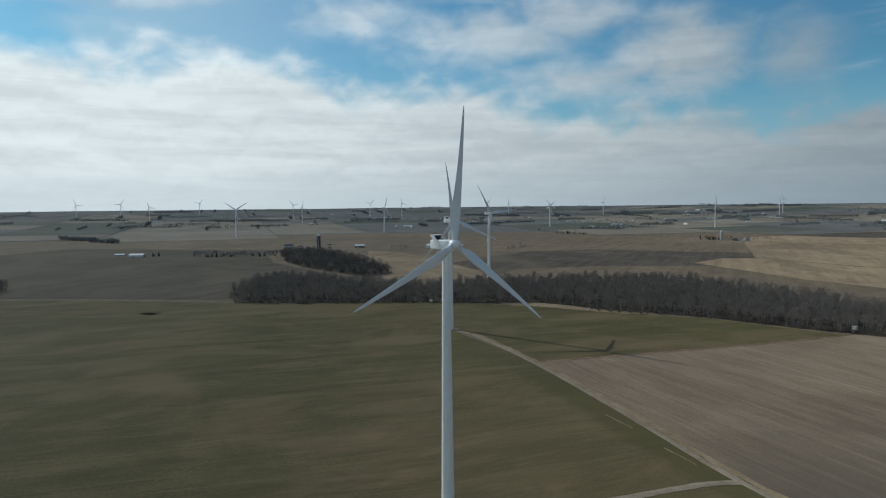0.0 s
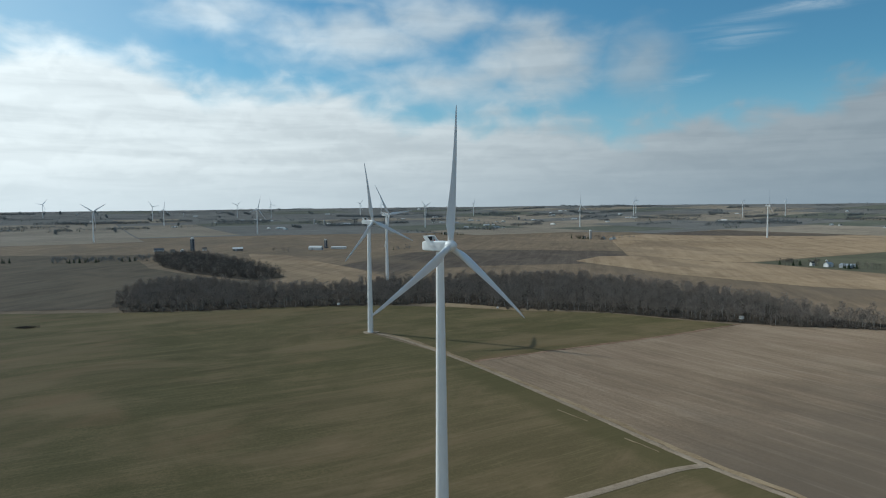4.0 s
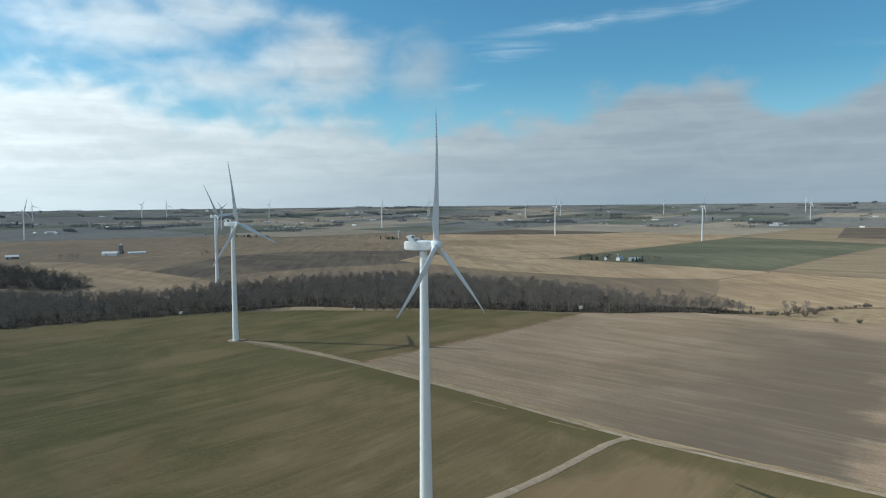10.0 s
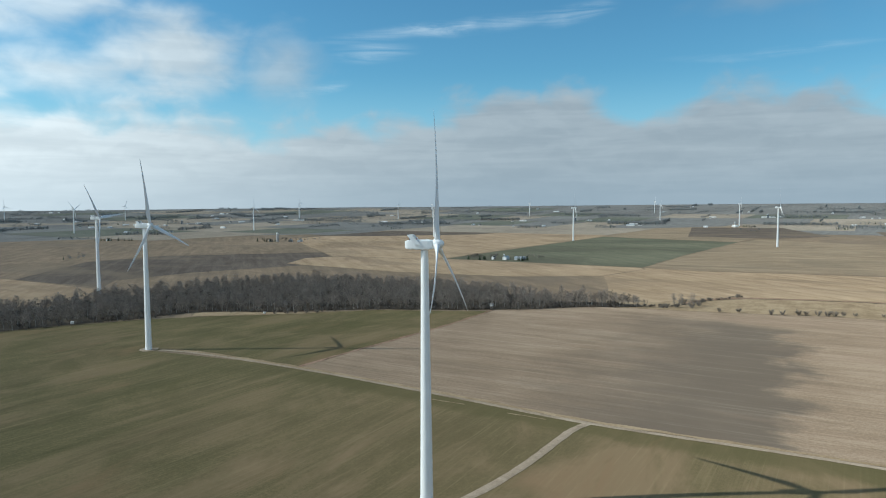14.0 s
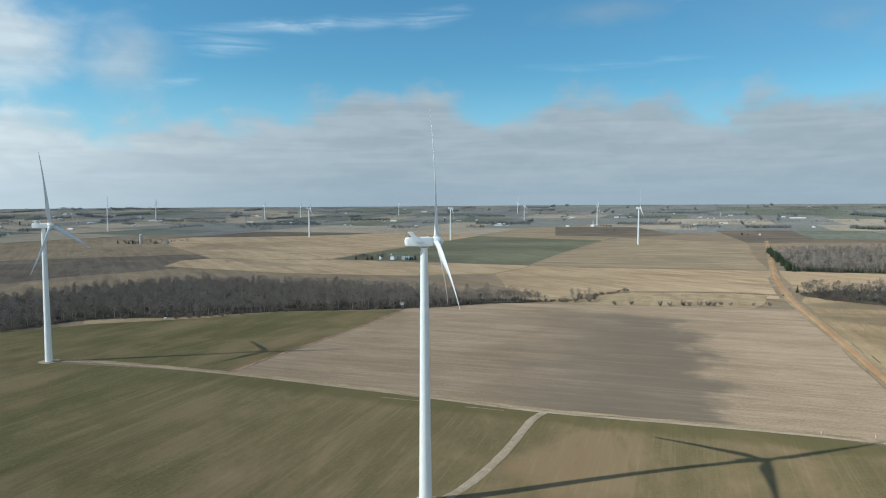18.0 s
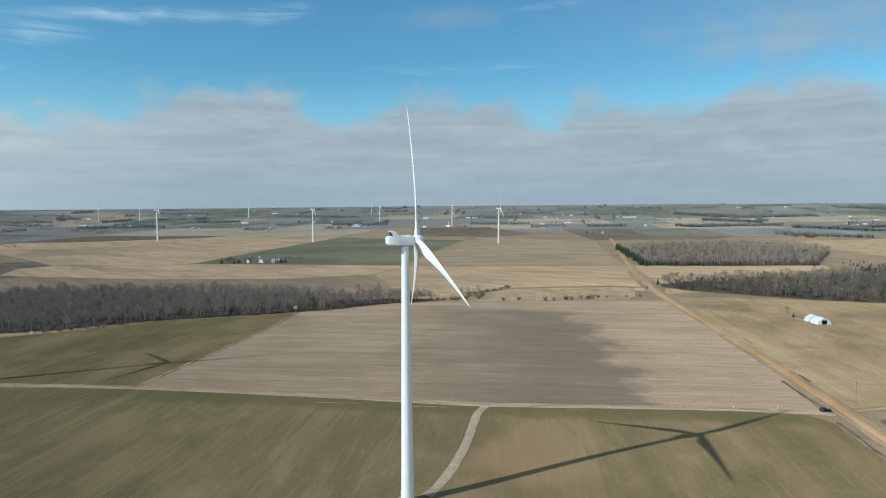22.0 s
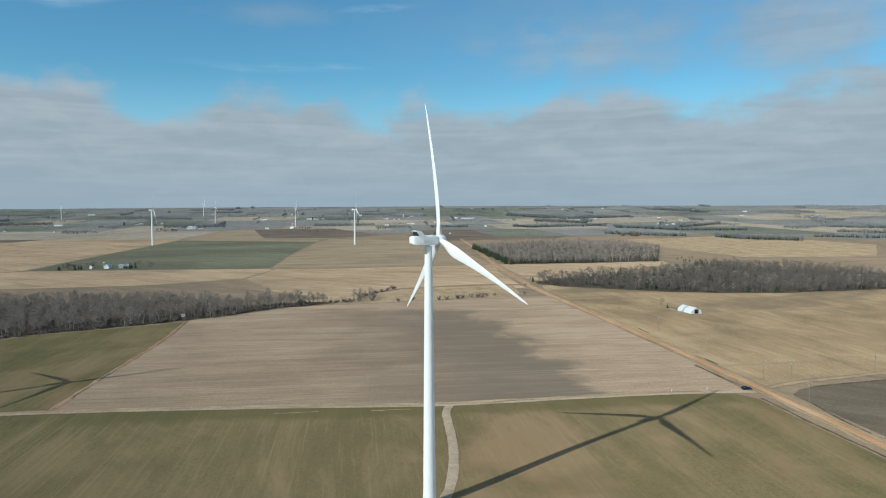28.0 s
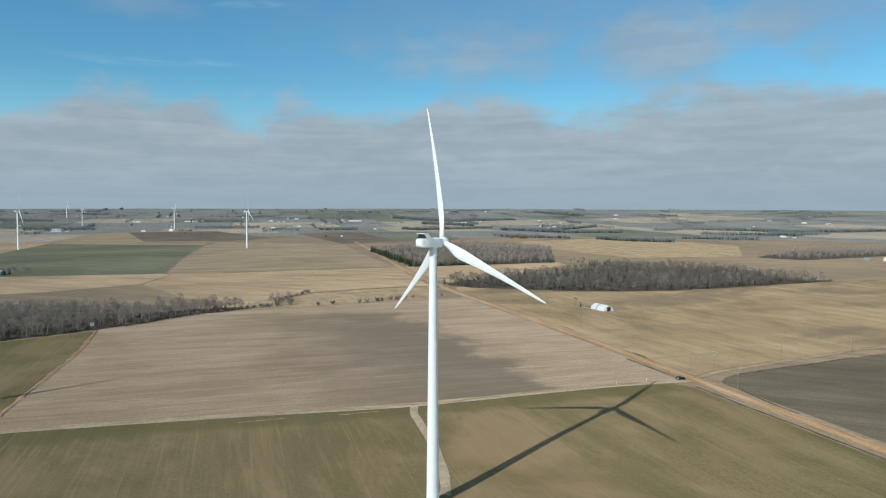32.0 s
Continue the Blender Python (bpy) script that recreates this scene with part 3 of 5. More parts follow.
TRACK = [(-8, 288), (4, 272), (17, 245), (36, 200), (52, 157), (81, 69), (95, 22), (113, -19), (136, -70), (150, -108), (153, -122)]
LOOP = [(97, 18), (86, 17), (76, 13.5), (56, 6.5), (36, 0.8), (18, -2.8), (6, -3.5)]
ROAD = [(-560, -402), (-200, -265), (65, -163), (109, -145.7), (145, -131.5), (167, -123), (190, -113), (220, -102), (255, -88), (386, -33), (539, 33), (722, 98), (980, 178), (1237, 255), (1560, 356)]
SIDE = [(160, -127), (169, -135), (178, -145), (186, -158), (207, -190), (224, -218), (242, -248), (290, -330), (470, -650), (760, -1200)]


def offset(line, d):
    out = []
    for i, (x, y) in enumerate(line):
        a, b = line[max(0, i - 1)], line[min(len(line) - 1, i + 1)]
        dx, dy = b[0] - a[0], b[1] - a[1]
        n = math.hypot(dx, dy)
        out.append((x - dy / n * d, y + dx / n * d))
    return out


DRY_STRIP = [(50, 412), (60, 434), (80, 422), (100, 400), (118, 384), (135, 374), (150, 362), (128, 366), (104, 380), (76, 396)]
# fields round the turbine
field("wheat_field", [(-18, 300), (36, 203), (52, 158), (81, 70), (95, 21), (136, -71), (148, -112), (141, -121.3), (111, -133), (82, -145.6), (30, -166.5), (-200, -257), (-560, -394), (-900, -300),
                      (-820, 200), (-640, 430), (-430, 452), (-221, 428), (-161, 424), (-102, 432), (-41, 432), (12, 424), (53, 408), (104, 384), (133, 370), (190, 344),
                      (262, 276), (173, 236), (114, 216), (40, 190), (20, 246)], M["wheat"],
      "winter wheat field, dull green with bare brown patches", 1)
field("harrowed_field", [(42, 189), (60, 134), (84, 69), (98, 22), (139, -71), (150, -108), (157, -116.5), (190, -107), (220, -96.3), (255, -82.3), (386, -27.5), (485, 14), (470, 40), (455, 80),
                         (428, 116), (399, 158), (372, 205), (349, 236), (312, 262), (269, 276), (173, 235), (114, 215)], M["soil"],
      "harrowed field of pale greyish-brown soil with a cloud shadow in its colour", 2)
field("stubble_field", [(168, -129), (190, -119), (220, -107.5), (255, -93.5), (386, -39), (539, 24), (575, 30), (576, -3), (552, -60), (540, -94), (542, -154), (559, -220), (599, -297),
                        (684, -450), (760, -620), (600, -900), (480, -650), (246, -247), (190, -156), (178, -140)], M["stubble"],
      "straw-coloured stubble field beside the dirt road", 1)
field("south_field", [(136, -144), (152, -138), (163, -143), (172, -152), (184, -173), (205, -211), (222, -239), (280, -340), (455, -660), (200, -1100), (-500, -900), (-560, -430), (-200, -276), (64, -172)], M["turned_earth"],
      "dark greenish-brown field south of the side road", 1)
field("meadow_field", [(578, 756), (691, 439), (965, 543), (1361, 678), (1350, 1062), (872, 876)], M["meadow"],
      "dull green field round a distant farmstead", 2)
field("brown_field", [(797, 1220), (1095, 1340), (1176, 1020), (883, 897)], M["brown"], "dark brown ploughed field far behind the wood", 3)
field("brown_field", [(85, 1109), (218, 1163), (408, 1080), (640, 1000), (466, 898), (346, 800), (164, 800), (60, 760), (30, 690), (-40, 860)], M["brown"],
      "dark brown ploughed field behind the second turbine", 2)
field("brown_field", [(330, 850), (400, 930), (457, 932), (536, 778), (574, 752), (686, 438), (672, 420), (560, 402), (470, 470), (390, 620)], M["stubble_far"],
      "strip of pale stubble behind the wood", 2)
field("brown_field", [(1366, 682), (1356, 1064), (1412, 1098), (1800, 1370), (2250, 1180), (1900, 860)], M["grey_stubble"], "greyish stubble field behind the green one", 2)
field("brown_field", [(1002, 545), (1361, 674), (1490, 700), (1464, 369), (1178, 268)], M["grey_stubble"], "dull tan field beside the green one", 2)
field("brown_field", [(1470, 372), (2094, 672), (2306, 313), (2172, 40), (1640, 120)], M["brown"], "dark ploughed field beyond the dirt road", 1)
field("pale_field", [(700, 376), (694, 436), (966, 540), (998, 542), (1172, 270), (836, 140)], M["grey_stubble"], "greyish tan stubble field beside the dirt road", 3)
field("pale_field", [(-219, 1152), (-149, 1109), (-49, 872), (24, 678), (0, 600), (-60, 520), (-97, 554), (-127, 599), (-107, 696), (-146, 830), (-187, 937)], M["stubble_far"],
      "pale tan stubble field between two woods", 3)
field("pale_field", [(545, 778), (578, 762), (872, 881), (1390, 1084), (1500, 1200), (1480, 1420), (1300, 1480), (1300, 1950), (669, 1580), (457, 940)], M["stubble_far"],
      "pale tan stubble field behind the wood", 1)
field("pale_field", [(400, 200), (470, 120), (548, 45), (722, 107), (829, 132), (698, 372), (690, 434), (672, 418), (560, 398), (450, 300)], M["stubble_far"],
      "tan stubble field beside the dirt road", 1)
field("pale_field", [(590, 22), (650, 60), (830, 125), (850, 70), (905, -28), (945, -120), (900, -130), (760, -60), (660, -10), (600, 10)], M["stubble_far"],
      "strip of pale stubble between two woods", 1)
field("brown_field", [(-900, 1250), (-420, 1180), (-400, 1060), (-330, 880), (-190, 690), (-128, 650), (-112, 560), (-250, 455), (-440, 460), (-640, 440), (-1000, 700)], M["turned_earth"],
      "dark brownish field beside the woods", 2)
field("brown_field", [(1290, -150), (1620, -60), (1900, -380), (1500, -600), (1120, -480), (1060, -260)], M["dry_grass"], "dull dry pasture beyond the wood", 1)
field("brown_field", [(800, 1700), (1300, 1900), (1500, 1500), (1180, 1420), (900, 1560)], M["brown"], "dark ploughed field among far farms", 1)
field("brown_field", [(1500, 900), (2050, 1250), (2200, 1000), (1750, 640), (1560, 700)], M["brown"], "dark ploughed field among far farms", 1)
field("bare_plot", [(-62, 437), (-58, 449), (-31, 447), (-28, 436)], M["red_earth"], "small bare reddish plot at the wood's edge", 3)
field("dry_meadow", DRY_STRIP, M["dry_grass"], "strip of dry yellow grass at the wood's edge", 3)
field("dry_meadow", [(399, 158), (372, 205), (355, 232), (385, 246), (420, 215), (470, 205), (520, 170), (575, 90), (560, 60), (500, 45), (470, 44), (455, 80), (428, 116)], M["dry_grass"],
      "strip of dry pasture along the creek", 2)


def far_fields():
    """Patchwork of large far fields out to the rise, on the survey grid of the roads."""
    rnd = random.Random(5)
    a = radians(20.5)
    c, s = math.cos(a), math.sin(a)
    mats = [M["hazed_tan"], M["hazed_grey"], M["hazed_green"], M["hazed_tan"], M["hazed_grey"]]
    names = {M["hazed_tan"].name: "far haze-paled stubble field", M["hazed_grey"].name: "far haze-greyed bare ploughed field", M["hazed_green"].name: "far haze-greyed dull green pasture"}
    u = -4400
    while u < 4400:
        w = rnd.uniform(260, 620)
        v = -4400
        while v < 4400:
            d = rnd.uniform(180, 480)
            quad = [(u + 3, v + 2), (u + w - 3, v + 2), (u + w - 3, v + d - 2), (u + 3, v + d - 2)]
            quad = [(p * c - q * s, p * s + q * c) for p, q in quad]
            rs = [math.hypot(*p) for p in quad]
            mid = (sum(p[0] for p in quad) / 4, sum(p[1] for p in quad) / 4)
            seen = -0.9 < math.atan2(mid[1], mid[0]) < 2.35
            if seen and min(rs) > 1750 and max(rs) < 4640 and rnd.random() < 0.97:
                # beyond 3 km the greyer tones prevail, imitating haze
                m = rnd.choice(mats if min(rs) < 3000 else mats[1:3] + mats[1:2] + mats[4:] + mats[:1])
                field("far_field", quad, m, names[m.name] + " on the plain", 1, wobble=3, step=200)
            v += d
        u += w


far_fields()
# roads and verges
strip("verge", offset(ROAD, 3.6), 2.2, M["verge"], "strip of pale dead grass along the dirt road", 4, category="verge", ragged=0.8)
strip("verge", offset(ROAD, -3.6), 2.2, M["verge"], "strip of pale dead grass along the dirt road", 4, category="verge", ragged=0.8)
strip("dirt_road", ROAD, 5.0, M["dirt_road"], "straight orange dirt road with paler wheel tracks", 6, ragged=0.3, crown=0.2)
strip("verge", offset(soften(TRACK, 1, False), 3.0), 3.2, M["dry_grass"], "dry grass edge of the farm track", 4, category="verge", ragged=0.9)
strip("verge", [(43, 189), (80, 203), (114, 215.5), (173, 235.5), (222, 256), (266, 276)], 2.6, M["red_earth"], "reddish strip of dead grass between two fields", 4, category="verge", ragged=0.9)
strip("farm_track", soften(TRACK, 2, False), 3.0, M["gravel"], "pale gravel farm track between two fields", 6, ragged=0.18, crown=0.05, step=4)
strip("access_track", soften(LOOP, 2, False), 3.7, M["gravel"], "curved gravel access track to the turbine", 5, ragged=0.18, crown=0.05, step=3)
strip("side_road", SIDE, 3.4, M["verge"], "pale grassy side road beyond the crossing", 5, ragged=0.4, crown=0.1)
for line, w in (([(206, -99), (186, -107), (169, -113.5)], 1.5), ([(140, -143), (114, -149), (99, -155)], 1.2), ([(224, -106), (210, -112)], 1.6), ([(171, -151), (184, -172.5), (205, -210.5), (222, -238.5)], 1.2), ([(318, -70), (300, -77)], 1.3),
                ([(142, -122.6), (130, -127.5), (111, -134.5), (96, -141), (82, -147), (69, -152.5), (30, -168)], 1.4)):
    strip("ditch", line, w, M["ditch"], "dark narrow drainage ditch beside the road", 6, category="ditch", ragged=0.5)
strip("creek_bank", [(572, 50), (566, 88), (540, 130), (505, 178), (470, 196), (430, 194)], 10, M["red_earth"], "reddish eroded bank of the creek", 4, category="bank", ragged=2.2)
strip("creek_bed", [(566, 60), (560, 92), (534, 132), (500, 176), (455, 195), (420, 190), (392, 195), (360, 236), (322, 262)], 2.6, M["ditch"], "dark winding creek bed with reddish banks", 6, category="creek", ragged=1.0)


for line, w in (([(65, 90), (68.5, 82), (73, 72)], 0.7), ([(80, 50), (84, 41), (87, 33)], 0.6)):
    strip("bare_streak", line, w, M["verge"], "short washed-out streak of pale soil in the wheat", 4, category="bare soil", ragged=0.25, step=2.0)


def pad(x, y, r, name="turbine_pad"):
    pts = [(x + (r + random.uniform(-0.8, 0.8)) * math.cos(a * 0.35), y + (r + random.uniform(-0.8, 0.8)) * math.sin(a * 0.35)) for a in range(18)]
    field(name, pts, M["gravel"], "round gravel pad at the foot of a turbine", 2, wobble=0.3, step=50)


pad(0, 0, 4.2)
pad(-13, 294, 6.0)


# ---- wind turbines ----
WIND = -45.5         # direction in which the hubs point, degrees from +x


def blade_bm(length=43.0):
    bm = bmesh.new()
    rings = []
    k = 20
    stations = [(1.2, 1.9, 1.9, 0), (2.6, 1.95, 1.85, 16), (4.2, 2.55, 1.5, 15), (6.2, 3.25, 1.15, 13.5), (8.6, 3.55, 0.92, 11.5), (12, 3.2, 0.72, 8.5), (17, 2.6, 0.52, 5.5),
                (23, 2.05, 0.38, 3.2), (29, 1.6, 0.28, 1.6), (35, 1.15, 0.19, 0.5), (39.5, 0.82, 0.12, 0), (42, 0.48, 0.07, 0), (43, 0.12, 0.03, 0)]
    for r, chord, thick, twist in stations:
        round_root = max(0.0, 1 - (r - 1.2) / 5.0)
        tw = radians(twist + 1)
        u = (r - 1.2) / 41.8
        bend = 4.6 * u - 2.0 * u * u
        ring = []
        for i in range(k):
            a = 2 * math.pi * i / k
            u, w = math.cos(a), math.sin(a)
            # airfoil: blunt nose at u = 1, thin tail at u = -1
            t = w * (0.5 + 0.5 * u) ** (0.55 * (1 - round_root)) if u > -1 else 0
            cx = u * chord / 2 - (0.18 * chord * (1 - round_root))
            cz = t * thick / 2
            y = cx * math.cos(tw) - cz * math.sin(tw)
            x = cx * math.sin(tw) + cz * math.cos(tw) + bend
            ring.append((x, y, r))
        rings.append(ring)
    return ring_tube(bm, rings)


def make_turbine(foot=0.0):
    """One turbine at the origin, its hub towards +x; foot: how far the tower reaches below z = 0."""
    root = new("wind_turbine")
    bm = bmesh.new()
    ring_tube(bm, [circle(2.4, -foot, 40), circle(2.4, 0.25 - foot, 40), circle(2.25, 0.42 - foot, 40)])
    part("foundation", bm, M["concrete"], root, "round concrete footing")
    # four welded tower sections with thin flanges between
    zs, r0, r1 = (0.4 - foot, 16.0, 36.0, 57.0, 79.1), 2.05, 1.16
    for a, b in zip(zs, zs[1:]):
        bm = bmesh.new()
        ra, rb = (r0 + (r1 - r0) * (q / 79.2) for q in (a, b))
        ring_tube(bm, [circle(ra, a, 48), circle((ra + rb) / 2, (a + b) / 2, 48), circle(rb, b - 0.08, 48)], cap=False)
        part("tower_section", bm, M["white_paint"], root, smooth=True)
        bm = bmesh.new()
        ring_tube(bm, [circle(rb - 0.03, b - 0.09, 48), circle(rb + 0.015, b - 0.085, 48), circle(rb + 0.015, b, 48), circle(rb - 0.03, b, 48)], cap=False)
        part("flange", bm, M["white_paint"], root)
    bm = bmesh.new()
    box(bm, (-2.14, -0.5, 1.6 - foot), (-1.98, 0.5, 3.9 - foot), 0.06)
    part("door", bm, M["white_paint"], root, "oval steel service door")
    bm = bmesh.new()
    for i in range(6):
        box(bm, (-2.2 - 0.28 * (6 - i), -0.6, -foot), (-2.2 - 0.28 * (5 - i), 0.6, 0.25 * (i + 1) - foot))
    part("steps", bm, M["concrete"], root)
    # nacelle: rounded tail, flat sides, slight belly
    bm = bmesh.new()
    rings = []
    for x, w, zb, zt in ((-6.15, 0.5, 80.40, 81.50), (-6.0, 1.15, 79.95, 81.95), (-5.6, 1.5, 79.60, 82.20), (-4.8, 1.68, 79.45, 82.30), (-2.0, 1.75, 79.35, 82.40), (1.2, 1.75, 79.35, 82.40), (2.3, 1.62, 79.50, 82.30), (2.75, 1.45, 79.70, 82.15)):
        ring = []
        for i in range(40):
            a = 2 * math.pi * (i + 0.5) / 40
            c, s = math.cos(a), math.sin(a)
            ring.append((x, w * math.copysign(abs(c) ** 0.2, c), (zb + zt) / 2 + (zt - zb) / 2 * math.copysign(abs(s) ** 0.2, s)))
        rings.append(ring)
    ring_tube(bm, rings)
    bmesh.ops.recalc_face_normals(bm, faces=bm.faces[:])
    nacelle = part("nacelle", bm, M["white_paint"], root, "boxy white nacelle housing with a rounded tail", smooth=True)
    nacelle.data.set_sharp_from_angle(angle=radians(40))
    for side in (-1, 1):
        bm = bmesh.new()
        y0, y1 = side * 1.78, side * 2.02
        prof = [(-5.15, 83.95), (-3.55, 83.95), (-0.6, 80.85), (-2.9, 80.85)]
        ring_tube(bm, [[(x, y0, z) for x, z in prof], [(x, y1, z) for x, z in prof]])
        bmesh.ops.recalc_face_normals(bm, faces=bm.faces[:])
        bmesh.ops.bevel(bm, geom=bm.edges[:], offset=0.05, segments=2, affect="EDGES")
        part("cooler_fin", bm, M["white_paint"], nacelle, "swept white side fin of the cooler")
    bm = bmesh.new()
    box(bm, (-5.1, -1.78, 83.70), (-3.6, 1.78, 83.94), 0.05)
    part("cooler_roof", bm, M["white_paint"], nacelle)
    for i in range(9):
        bm = bmesh.new()
        box(bm, (-4.6, -1.7 + i * 0.385, 82.40), (-4.25, -1.7 + i * 0.385 + 0.3, 83.68))
        part("radiator_core", bm, M["dark_metal"], nacelle, "dark finned radiator")
    bm = bmesh.new()
    ring_tube(bm, [circle(0.05, 82.30, 8, -5.6, 0.5), circle(0.04, 84.50, 8, -5.6, 0.5)])
    box(bm, (-5.65, 0.1, 84.40), (-5.55, 0.9, 84.50))
    part("wind_vane", bm, M["dark_metal"], nacelle)
    bm = bmesh.new()
    box(bm, (0.6, -0.4, 82.35), (1.5, 0.4, 82.52), 0.04)
    part("roof_hatch", bm, M["white_paint"], nacelle)
    bm = bmesh.new()
    ring_tube(bm, [circle(0.14, 82.35, 10, -2.7, 0.9), circle(0.16, 82.70, 10, -2.7, 0.9), circle(0.08, 82.82, 10, -2.7, 0.9)])
    part("warning_light", bm, M["lamp_red"], nacelle, "small red warning light")
    # rotor, leaning back a little
    lean = Matrix.Translation((4.1, 0, 81.05)) @ Matrix.Rotation(radians(-6), 4, "Y")
    bm = bmesh.new()
    rings = []
    for x, r in ((-1.35, 1.3), (-1.25, 1.52), (-0.4, 1.68), (0.5, 1.62), (1.2, 1.35), (1.75, 0.9), (2.05, 0.45), (2.12, 0.08)):
        rings.append([(x, r * math.cos(2 * math.pi * i / 28), r * math.sin(2 * math.pi * i / 28)) for i in range(28)])
    ring_tube(bm, rings)
    bmesh.ops.recalc_face_normals(bm, faces=bm.faces[:])
    bm.transform(lean)
    hub = part("spinner", bm, M["white_paint"], root, "blunt white rotor spinner", smooth=True)
    mesh = None
    for i in range(3):
        bm = bmesh.new()
        ring_tube(bm, [circle(1.0, 1.0, 24), circle(1.0, 1.5, 24), circle(0.96, 1.52, 24)])
        bm.transform(lean @ Matrix.Rotation(2 * math.pi * i / 3, 4, "X"))
        part("blade_collar", bm, M["grey_gelcoat"], hub)
        if mesh is None:
            b = part("blade", blade_bm(), M["grey_gelcoat"], root, "long tapering white blade", smooth=True)
            mesh = b.data
        else:
            b = new("blade", mesh)
            b.parent = root
            b["label"] = "long tapering white blade"
        b.matrix_basis = lean @ Matrix.Rotation(2 * math.pi * i / 3, 4, "X")
    tagged(root, "tall white three-bladed wind turbine with a tapering tower", "wind turbine", group="wind turbines")
    return root


def turn_rotor(root, degrees):
    """Turns the blades of one turbine about its tilted shaft."""
    lean = Matrix.Translation((4.1, 0, 81.05)) @ Matrix.Rotation(radians(-6), 4, "Y")
    k = 0
    for o in root.children:
        if o.name.startswith("blade"):
            o.matrix_basis = lean @ Matrix.Rotation(radians(degrees + 120 * k), 4, "X")
            k += 1


def place(x, y, turn=0.0, size=1.0):
    return pose(x, y, rise(x, y), 0, 0, WIND + turn) @ Matrix.Scale(size, 4)


first = make_turbine(DIP)
model = make_turbine()
tagged(first, "tall white wind turbine standing beside a gravel access track", "wind turbine")
OTHERS = [(-13, 294, 8, 0), (18, 630, 35, 4), (-320, 2060, 100, 10), (-700, 1720, 60, 5), (-1530, 2870, 20, 0), (-1600, 3600, 80, 0), (-973, 3288, 40, 0), (-811, 2857, 110, 5),
          (-609, 3514, 70, 0), (-438, 3543, 15, 0), (263, 2420, 55, 8), (635, 3416, 95, 0), (820, 2240, 5, 0), (1511, 3329, 30, 0), (1751, 2706, 65, 0), (1953, 2693, 85, 0),
          (1025, 1405, 118, 5), (1146, 986, 28, -5), (1260, 535, 118, -15), (2240, 1180, 50, -12), (2468, 1683, 0, 0), (35, 3634, 75, 0), (145, 3499, 10, 0), (1391, 3082, 90, 0), (2415, 2455, 45, 0),
          (-2050, 3150, 25, 0), (-1900, 3300, 88, 0), (3000, 2100, 33, 0)]
for i, (x, y, phase, turn) in enumerate(OTHERS):
    r = math.hypot(x, y)
    at = place(x, y, turn, 1.0 if r < 2700 else 0.85)
    t = copy_thing(model, at) if i else model
    t.matrix_basis = at
    turn_rotor(t, phase)
    far = "behind the wood" if 400 < r < 1000 else "far off on the plain" if r >= 1000 else "at the end of the farm track"
    tagged(t, "white three-bladed wind turbine standing " + far, "wind turbine")
first.matrix_basis = pose(0, 0, 0, 0, 0, WIND)
turn_rotor(first, -8)


# ---- trees ----
def tube(verts, faces, a, b, ra, rb, k=4):
    """A tapered twig or limb from a to b."""
    a, b = Vector(a), Vector(b)
    d = (b - a).normalized()
    s = d.orthogonal().normalized()
    t = d.cross(s)
    o = len(verts)
    for c, r in ((a, ra), (b, rb)):
        for i in range(k):
            q = 2 * math.pi * i / k
            verts.append(tuple(c + s * (r * math.cos(q)) + t * (r * math.sin(q))))
    for i in range(k):
        faces.append((o + i, o + (i + 1) % k, o + k + (i + 1) % k, o + k + i))


def sliver(verts, faces, a, b, w, rnd):
    a, b = Vector(a), Vector(b)
    s = (b - a).cross(Vector((rnd.uniform(-1, 1), rnd.uniform(-1, 1), rnd.uniform(-1, 1))))
    s = s.normalized() * w if s.length > 1e-6 else Vector((w, 0, 0))
    o = len(verts)
    verts += [tuple(a + s), tuple(a - s), tuple(b)]
    faces.append((o, o + 1, o + 2))


